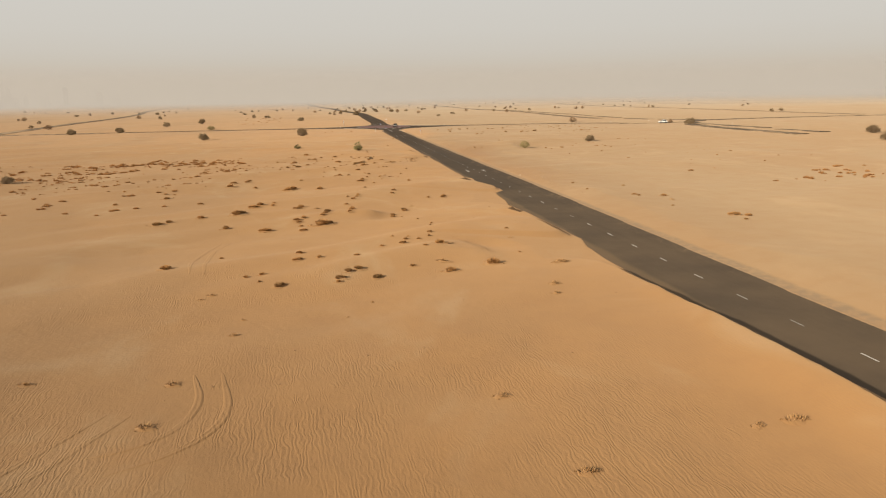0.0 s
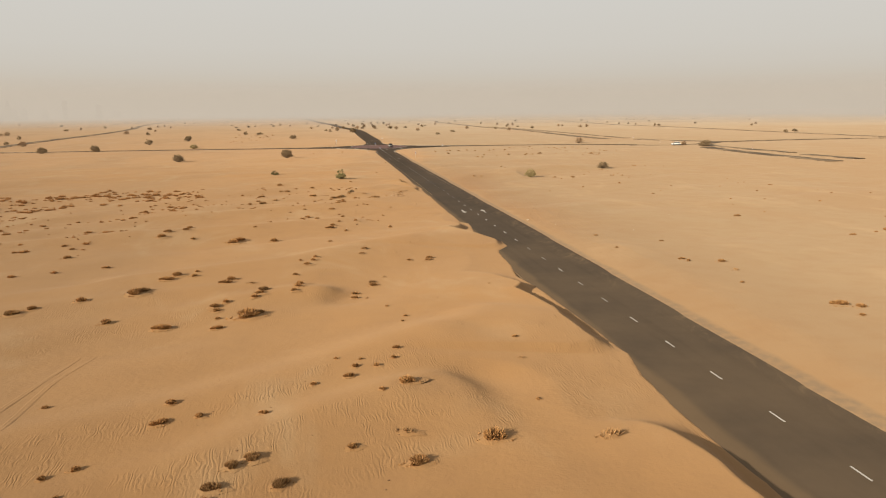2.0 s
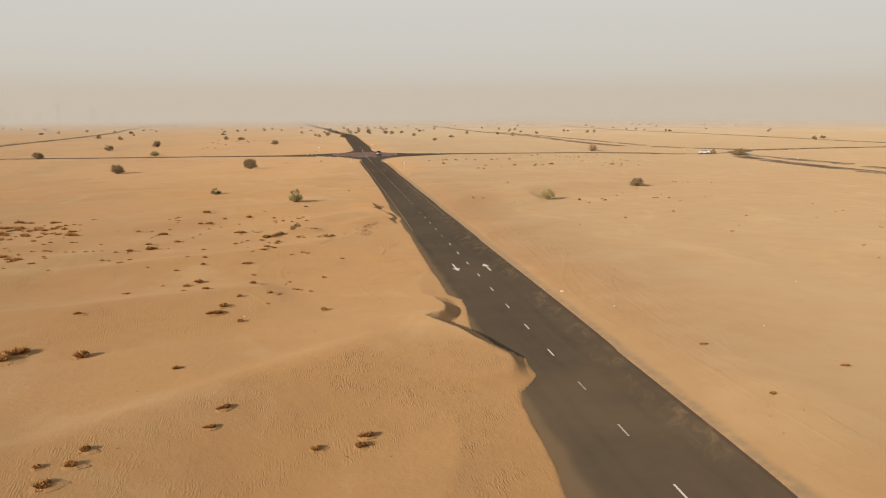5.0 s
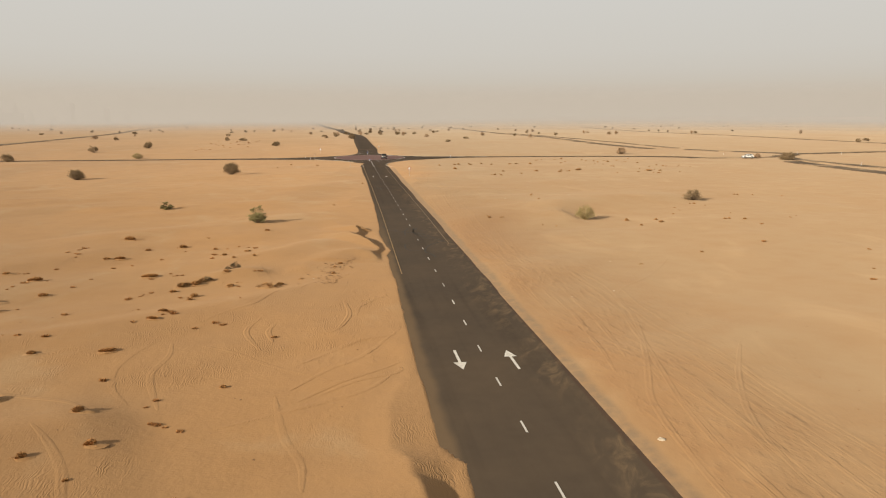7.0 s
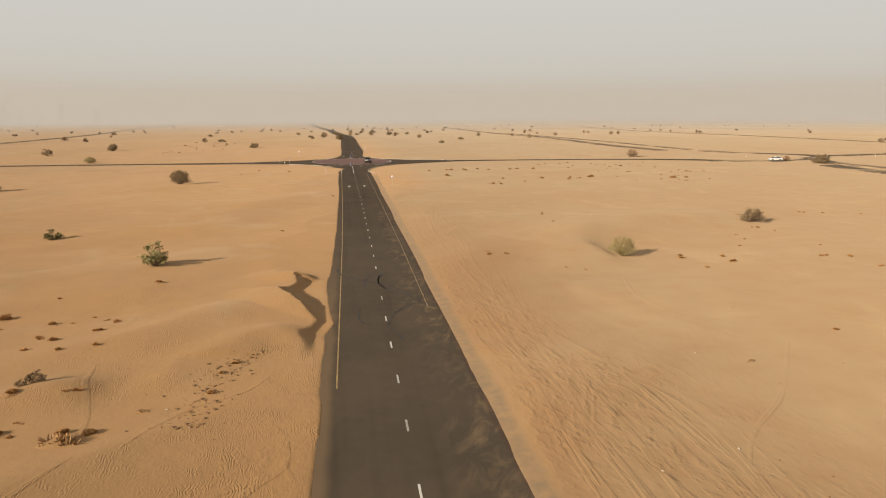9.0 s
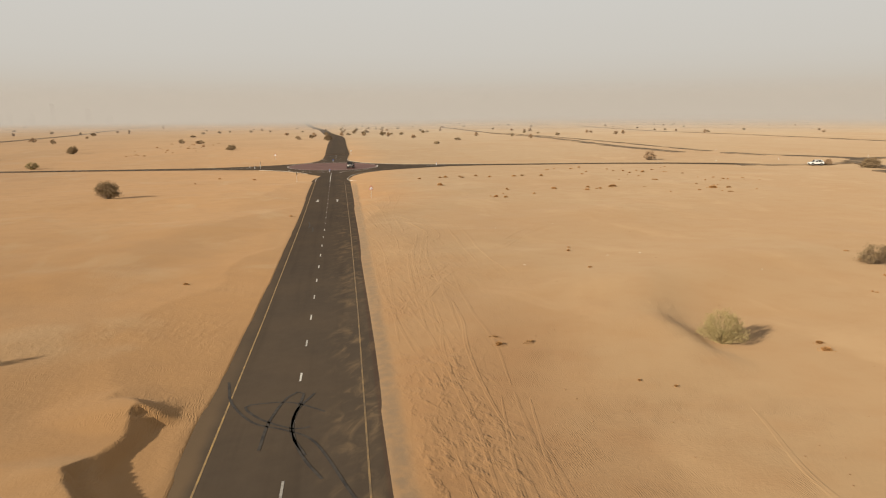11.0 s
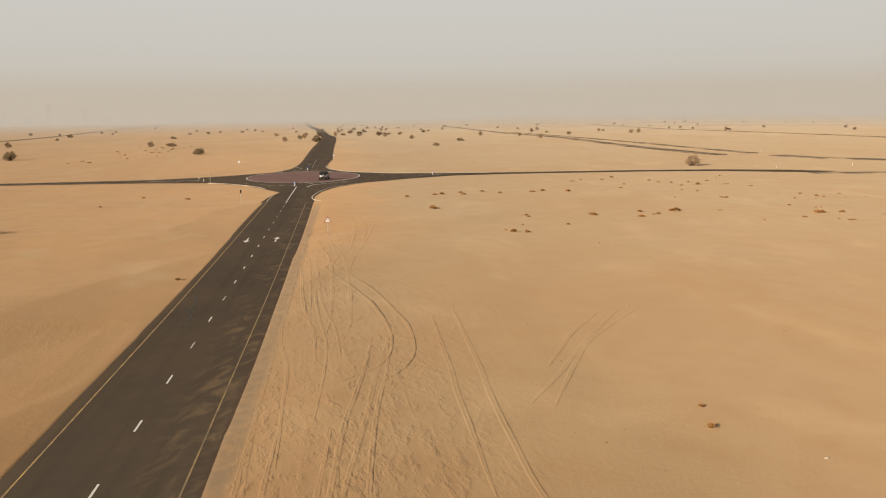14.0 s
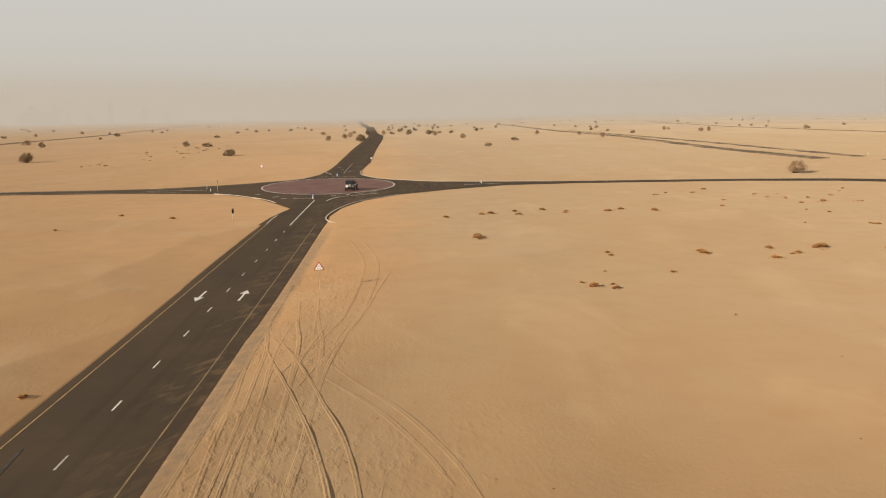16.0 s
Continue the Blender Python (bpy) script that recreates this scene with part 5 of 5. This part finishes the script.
def round_tri(w, z, drop=0.0, flip=1):
    h = w * 0.87
    pts = []
    for cx, cz, a0 in ((-w / 2 + 0.06, -h / 3 + 0.04, 210), (w / 2 - 0.06, -h / 3 + 0.04, 330), (0, 2 * h / 3 - 0.07, 90)):
        for d in (-40, 0, 40):
            a = radians(a0 + d)
            pts.append((cx + 0.06 * math.cos(a), z + flip * (cz + 0.06 * math.sin(a))))
    return pts


def ground_pose(x, y, turn):
    return pose(x, y, land_at(x, y), 0, 0, turn)


sign = thing("warning_sign", ground_pose(38.8, 303.9, 4) @ Matrix.Scale(0.88, 4), "red-bordered white triangular warning sign on a steel post", "road sign")
part("post", tube(0.04, 2.3, pose(0, 0.05, 1.1), 12), M_STEEL, sign)
part("border", flat_shape(round_tri(1.0, 2.2), 0.02, 0.0), M_SIGN_RED, sign, "red border plate")
part("face", flat_shape(round_tri(0.74, 2.19), 0.012, -0.014), M_SIGN_WHITE, sign, "white plate face")
for a in (90, 210, 330):
    cx, cz = 0.12 * math.cos(radians(a)), 2.17 + 0.12 * math.sin(radians(a))
    part("symbol", flat_shape([(cx - 0.05, cz - 0.035), (cx + 0.05, cz - 0.035), (cx + 0.03, cz + 0.045), (cx - 0.03, cz + 0.045)], 0.008, -0.024), M_BLACK, sign)

yield_sign = thing("give_way_sign", ground_pose(9.5, 390.4, 100), "triangular give-way sign seen from behind on a post", "road sign")
part("post", tube(0.04, 2.2, pose(0, 0.05, 1.05), 12), M_STEEL, yield_sign)
part("plate", flat_shape(round_tri(1.0, 2.1, flip=-1), 0.03, 0.0), M_BLACK, yield_sign, "dark back of the plate")
far_sign = thing("warning_sign", ground_pose(10.2, 435.4, 0), "pale triangular warning sign on a short post", "road sign")
part("post", tube(0.04, 1.8, pose(0, 0.05, 0.85), 12), M_STEEL, far_sign)
part("border", flat_shape(round_tri(1.0, 1.8), 0.02, 0.0), M_SIGN_RED, far_sign)
part("face", flat_shape(round_tri(0.8, 1.79), 0.012, -0.014), M_SIGN_WHITE, far_sign)
side_sign = thing("road_sign", ground_pose(22.8, 343.4, 78), "narrow upright road sign seen edge on", "road sign")
part("post", tube(0.04, 2.4, pose(0, 0.05, 1.15), 12), M_STEEL, side_sign)
part("plate", flat_shape([(-0.3, 1.75), (0.3, 1.75), (0.3, 2.4), (-0.3, 2.4)], 0.03, 0.0), M_BLACK, side_sign)
side_sign2 = thing("road_sign", ground_pose(37.9, 466.8, 8), "white round road sign on a post", "road sign")
part("post", tube(0.04, 1.9, pose(0, 0.05, 0.9), 12), M_STEEL, side_sign2)
part("plate", tube(0.30, 0.03, pose(0, 0.0, 1.7, 90), 20), M_SIGN_WHITE, side_sign2)


def keep_bollard(x, y, turn):
    ob = thing("bollard", ground_pose(x, y, turn), "white traffic bollard with a round blue arrow plate", "bollard", "bollards of the junction")
    ob.matrix_basis = ob.matrix_basis @ pose(0, 0, 0.09) @ Matrix.Scale(0.62, 4)
    part("post", tube(0.16, 1.0, pose(0, 0.03, 0.5), 14, 0.12), M_SIGN_WHITE, ob)
    part("plate", tube(0.36, 0.04, pose(0, -0.12, 1.05, 90), 20), M_SIGN_BLUE, ob, "round blue plate")
    part("arrow", flat_shape([(-0.05, 1.28), (0.05, 1.28), (0.05, 1.05), (0.16, 1.05), (0.0, 0.86), (-0.16, 1.05), (-0.05, 1.05)], 0.01, -0.16), M_SIGN_WHITE, ob)


keep_bollard(30.2, 375.4, 0)
keep_bollard(30.9, 422.5, 180)
keep_bollard(7.6, 392.0, -90)
keep_bollard(64.0, 398.6, 90)
for x, y, tall in ((5.5, 397.5, 1.0), (183, 398, 1.6), (199, 470, 1.4), (220, 402, 1.8), (160, 398, 0.8), (190, 322, 2.0), (236, 395, 1.6)):
    marker = thing("marker_post", ground_pose(x, y, 0), "slim pale roadside marker post", "marker post", "roadside marker posts")
    part("post", box(-0.05, 0.05, -0.04, 0.04, 0, tall * 0.7, 0.015), M_SIGN_WHITE, marker)
    part("band", box(-0.055, 0.055, -0.045, 0.045, tall * 0.5, tall * 0.58), M_SIGN_RED if tall > 1.3 else M_BLACK, marker)


# ---- vehicles ----
def wheel(parent, x, y, r, w):
    tyre = part("wheel", tube(r, w, pose(x, y, r, 0, 90, 0), 28, bevel=0.04), M_TYRE, parent, "dusty black tyre")
    part("rim", tube(r * 0.6, w + 0.012, pose(x, y, r, 0, 90, 0), 20), M_RIM, tyre)


def off_roader(m):
    car = thing("off_road_car", m, "white off-road car with a black soft top", "car")
    hw = 0.80
    part("tub", prism([(-1.75, 0.55), (-1.75, 1.12), (0.55, 1.15), (0.62, 0.55)], -hw, hw, 0.05), M_CAR_WHITE, car)
    part("bonnet", prism([(0.60, 0.6), (0.58, 1.14), (1.55, 1.06), (1.80, 0.98), (1.84, 0.6)], -0.68, 0.68, 0.05), M_CAR_WHITE, car)
    part("grille", box(-0.55, 0.55, 1.84, 1.87, 0.68, 0.98, 0.01), M_BLACK, car)
    part("soft_top", prism([(-1.74, 1.10), (-1.66, 1.78), (-1.30, 1.86), (0.05, 1.84), (0.30, 1.76), (0.35, 1.70), (-0.1, 1.68), (-0.1, 1.10)], -0.76, 0.76, 0.04), M_CANVAS, car, "black canvas soft top")
    part("windscreen", prism([(0.52, 1.14), (0.26, 1.74), (0.31, 1.75), (0.58, 1.15)], -0.70, 0.70), M_GLASS, car)
    part("rear_window", prism([(-1.765, 1.22), (-1.70, 1.66), (-1.68, 1.66), (-1.74, 1.22)], -0.52, 0.52), M_GLASS, car)
    for s in (-1, 1):
        a, b = sorted((s * 0.765, s * 0.785))
        part("side_window", prism([(-0.05, 1.20), (-0.05, 1.66), (0.22, 1.66), (0.42, 1.20)], a, b), M_GLASS, car)
        part("quarter_window", prism([(-1.55, 1.24), (-1.50, 1.64), (-0.2, 1.66), (-0.2, 1.24)], a, b), M_GLASS, car)
        f0, f1 = sorted((s * 0.70, s * 0.97))
        part("fender", prism([(0.72, 0.78), (0.86, 1.00), (1.52, 1.00), (1.78, 0.86), (1.78, 0.80), (1.48, 0.92), (0.92, 0.92), (0.80, 0.76)], f0, f1, 0.02), M_BLACK, car)
        part("fender", prism([(-1.66, 0.76), (-1.52, 0.99), (-0.86, 0.99), (-0.70, 0.76), (-0.78, 0.74), (-0.92, 0.91), (-1.46, 0.91), (-1.58, 0.74)], f0, f1, 0.02), M_BLACK, car)
        r0, r1 = sorted((s * 0.78, s * 0.92))
        part("side_step", box(r0, r1, -0.62, 0.70, 0.46, 0.53, 0.02), M_BLACK, car)
        t0, t1 = sorted((s * 0.64, s * 0.79))
        part("tail_lamp", box(t0, t1, -1.80, -1.74, 0.82, 1.02, 0.015), M_TAIL, car)
        part("headlamp", tube(0.10, 0.05, pose(s * 0.44, 1.87, 0.88, 90), 16), M_HEAD, car)
        m0, m1 = sorted((s * 0.80, s * 1.0))
        part("mirror", box(m0, m1, 0.42, 0.50, 1.18, 1.36, 0.02), M_BLACK, car)
        for y in (1.22, -1.20):
            wheel(car, s * 0.80, y, 0.40, 0.27)
    part("rear_bumper", box(-0.82, 0.82, -1.98, -1.76, 0.50, 0.68, 0.03), M_BLACK, car)
    part("front_bumper", box(-0.82, 0.82, 1.86, 2.08, 0.50, 0.68, 0.03), M_BLACK, car)
    spare = part("spare_wheel", tube(0.39, 0.24, pose(0.10, -1.90, 1.02, 90), 28, bevel=0.04), M_TYRE, car, "spare wheel on the tailgate")
    part("rim", tube(0.22, 0.27, pose(0.10, -1.90, 1.02, 90), 20), M_RIM, spare)
    part("chassis", box(-0.55, 0.55, -1.7, 1.8, 0.36, 0.58), M_BLACK, car)
    return car


def crossover(m):
    car = thing("crossover_car", m, "white five-door crossover parked on the sandy track", "car")
    hw = 0.90
    part("body", prism([(-2.15, 0.42), (-2.26, 0.62), (-2.24, 0.98), (-2.12, 1.06), (1.10, 1.02), (1.95, 0.90), (2.22, 0.72), (2.24, 0.45), (2.1, 0.32), (-2.05, 0.32)], -hw, hw, 0.09, 3), M_CAR_WHITE, car)
    part("cabin", prism([(-2.08, 1.02), (-1.72, 1.56), (-1.40, 1.64), (0.0, 1.66), (0.30, 1.60), (1.12, 1.00)], -0.76, 0.76, 0.10, 3), M_CAR_WHITE, car)
    part("windscreen", prism([(1.06, 1.06), (0.36, 1.56), (0.42, 1.575), (1.14, 1.07)], -0.66, 0.66), M_GLASS, car)
    part("rear_window", prism([(-2.05, 1.14), (-1.78, 1.52), (-1.83, 1.53), (-2.11, 1.15)], -0.60, 0.60), M_GLASS, car)
    for s in (-1, 1):
        a, b = sorted((s * 0.745, s * 0.775))
        part("front_side_window", prism([(-0.35, 1.08), (-0.35, 1.54), (0.20, 1.52), (0.85, 1.08)], a, b), M_GLASS, car)
        part("rear_side_window", prism([(-1.40, 1.10), (-1.20, 1.53), (-0.43, 1.54), (-0.43, 1.08)], a, b), M_GLASS, car)
        part("quarter_window", prism([(-1.86, 1.16), (-1.62, 1.46), (-1.30, 1.50), (-1.48, 1.12)], a, b), M_GLASS, car)
        c0, c1 = sorted((s * 0.86, s * 0.915))
        part("sill", box(c0, c1, -1.0, 1.0, 0.30, 0.44, 0.02), M_BLACK, car)
        for y in (1.40, -1.36):
            part("wheel_arch", tube(0.43, 0.05, pose(s * 0.885, y, 0.40, 0, 90, 0), 28), M_BLACK, car)
            wheel(car, s * 0.82, y, 0.35, 0.24)
        d0, d1 = sorted((s * 0.45, s * 0.84))
        part("headlamp", box(d0, d1, 2.06, 2.22, 0.72, 0.86, 0.03), M_HEAD, car)
        part("tail_lamp", box(d0, d1, -2.27, -2.12, 0.84, 1.0, 0.03), M_TAIL, car)
        e0, e1 = sorted((s * 0.90, s * 1.06))
        part("mirror", box(e0, e1, 0.66, 0.76, 1.02, 1.16, 0.03), M_CAR_WHITE, car)
        r0, r1 = sorted((s * 0.60, s * 0.64))
        part("roof_rail", box(r0, r1, -1.4, 0.1, 1.655, 1.70, 0.01), M_BLACK, car)
    part("grille", box(-0.5, 0.5, 2.20, 2.25, 0.46, 0.70, 0.02), M_BLACK, car)
    part("rear_bumper", box(-0.80, 0.80, -2.29, -2.16, 0.36, 0.56, 0.03), M_BLACK, car)
    return car


off_roader(pose(36.4, 389.6, float(plain(36.4, 389.6)) + 0.115, 0, 0, -8) @ Matrix.Scale(1.08, 4))
crossover(pose(180, 373.9, float(plain(180, 373.9)) + 0.13, 0, 0, 84))

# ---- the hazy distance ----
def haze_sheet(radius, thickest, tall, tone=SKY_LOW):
    """A glowing ring round the plain imitating haze, thin at the ground and above."""
    k = bpy.data.materials.new("glowing_haze")
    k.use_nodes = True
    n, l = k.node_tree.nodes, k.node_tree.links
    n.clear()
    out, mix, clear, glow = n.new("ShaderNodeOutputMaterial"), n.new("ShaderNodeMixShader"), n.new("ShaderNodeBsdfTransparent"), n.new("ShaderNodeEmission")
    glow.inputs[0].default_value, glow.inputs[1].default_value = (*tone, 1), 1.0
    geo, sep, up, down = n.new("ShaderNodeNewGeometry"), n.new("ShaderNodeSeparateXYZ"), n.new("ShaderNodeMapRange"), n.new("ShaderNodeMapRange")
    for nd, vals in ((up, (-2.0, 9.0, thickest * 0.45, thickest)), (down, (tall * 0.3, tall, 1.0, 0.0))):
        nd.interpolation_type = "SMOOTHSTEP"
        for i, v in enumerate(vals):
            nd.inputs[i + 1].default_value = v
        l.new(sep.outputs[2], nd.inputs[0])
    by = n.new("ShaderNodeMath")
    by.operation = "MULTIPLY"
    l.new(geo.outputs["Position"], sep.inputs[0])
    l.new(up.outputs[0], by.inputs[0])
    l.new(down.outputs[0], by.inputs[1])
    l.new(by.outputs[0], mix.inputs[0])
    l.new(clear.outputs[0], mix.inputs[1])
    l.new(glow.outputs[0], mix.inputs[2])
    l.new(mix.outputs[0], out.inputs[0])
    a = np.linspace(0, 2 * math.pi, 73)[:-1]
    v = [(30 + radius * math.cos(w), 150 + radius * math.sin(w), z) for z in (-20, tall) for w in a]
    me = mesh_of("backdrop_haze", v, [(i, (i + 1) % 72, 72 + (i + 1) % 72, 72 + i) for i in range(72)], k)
    tagged(new("backdrop", me), "glowing see-through sheet standing in for far haze", "haze", kind="structure")


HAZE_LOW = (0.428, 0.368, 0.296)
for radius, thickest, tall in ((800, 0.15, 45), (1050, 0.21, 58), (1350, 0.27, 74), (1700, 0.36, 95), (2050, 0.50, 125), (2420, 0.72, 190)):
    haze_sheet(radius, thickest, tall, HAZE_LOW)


def tower(x, y, w, d, h, steps_up):
    ob = thing("tower_building", pose(x, y, float(plain(x, y)) - 3, 0, 0, 20), "faint grey tower block in the dust haze", "building", "far skyline")
    part("shaft", box(-w / 2, w / 2, -d / 2, d / 2, 0, h, 0.5), M_TOWER, ob)
    if steps_up:
        part("crown", box(-w / 4, w / 4, -d / 4, d / 4, h, h * 1.25, 0.4), M_TOWER, ob)


rs = random.Random(12)
for bearing in (-24.6, -24.2, -23.3, -22.4, -21.1, -19.8, -17.6, -16.2):
    far = rs.uniform(2480, 2750)
    tower(30 + far * math.sin(radians(bearing)), 180 + far * math.cos(radians(bearing)), rs.uniform(10, 18), 14, rs.uniform(24, 72), rs.random() > 0.5)
hall = thing("hall_building", pose(-985, 2440, float(plain(-985, 2440)) - 2, 0, 0, 26), "long flat-roofed grey hall in the dust haze", "building", "far skyline")
part("wall", box(-55, 55, -20, 20, 0, 30, 0.5), M_TOWER, hall)
part("roof", box(-58, 58, -22, 22, 30, 33, 0.5), M_TOWER, hall)

# ---- loose grit on the sand ----
pv, pf = [], []
rp = random.Random(21)


def crumb(x, y, g):
    """A low lump, half sunk in the sand."""
    n, z = len(pv), land_at(x, y)
    for rad, up in ((1.0, -0.02), (0.62, 0.32 * g)):
        for k in range(6):
            a, q = 1.047 * k + rp.uniform(-0.25, 0.25), g * rad * rp.uniform(0.7, 1.25)
            pv.append((x + q * math.cos(a), y + q * math.sin(a), z + up * rp.uniform(0.7, 1.2)))
    pf.extend((n + k, n + (k + 1) % 6, n + 6 + (k + 1) % 6, n + 6 + k) for k in range(6))
    pf.append(tuple(range(n + 6, n + 12)))


for k in range(260):
    y = rp.uniform(167, 179)
    crumb(rp.gauss(np.interp(y, (167, 173, 179), (19.3, 19.7, 21.0)), 0.75), y, 0.04 + 0.14 * rp.random() ** 3)
for k in range(420):
    crumb(36.2 + rp.random() ** 1.5 * 18, rp.uniform(95, 325), rp.uniform(0.03, 0.08))
for k in range(380):
    crumb(rp.uniform(-25, 23), rp.uniform(30, 200), rp.uniform(0.03, 0.08))
for k in range(160):
    crumb(rp.uniform(44, 100), rp.uniform(100, 330), rp.uniform(0.03, 0.09))
M_GRIT = leaf_material("grit", (0.20, 0.105, 0.045), (0.34, 0.20, 0.095))
tagged(new("grit", mesh_of("grit", pv, pf, M_GRIT)), "loose brown and pale grit strewn over the sand", "grit", kind="stuff")
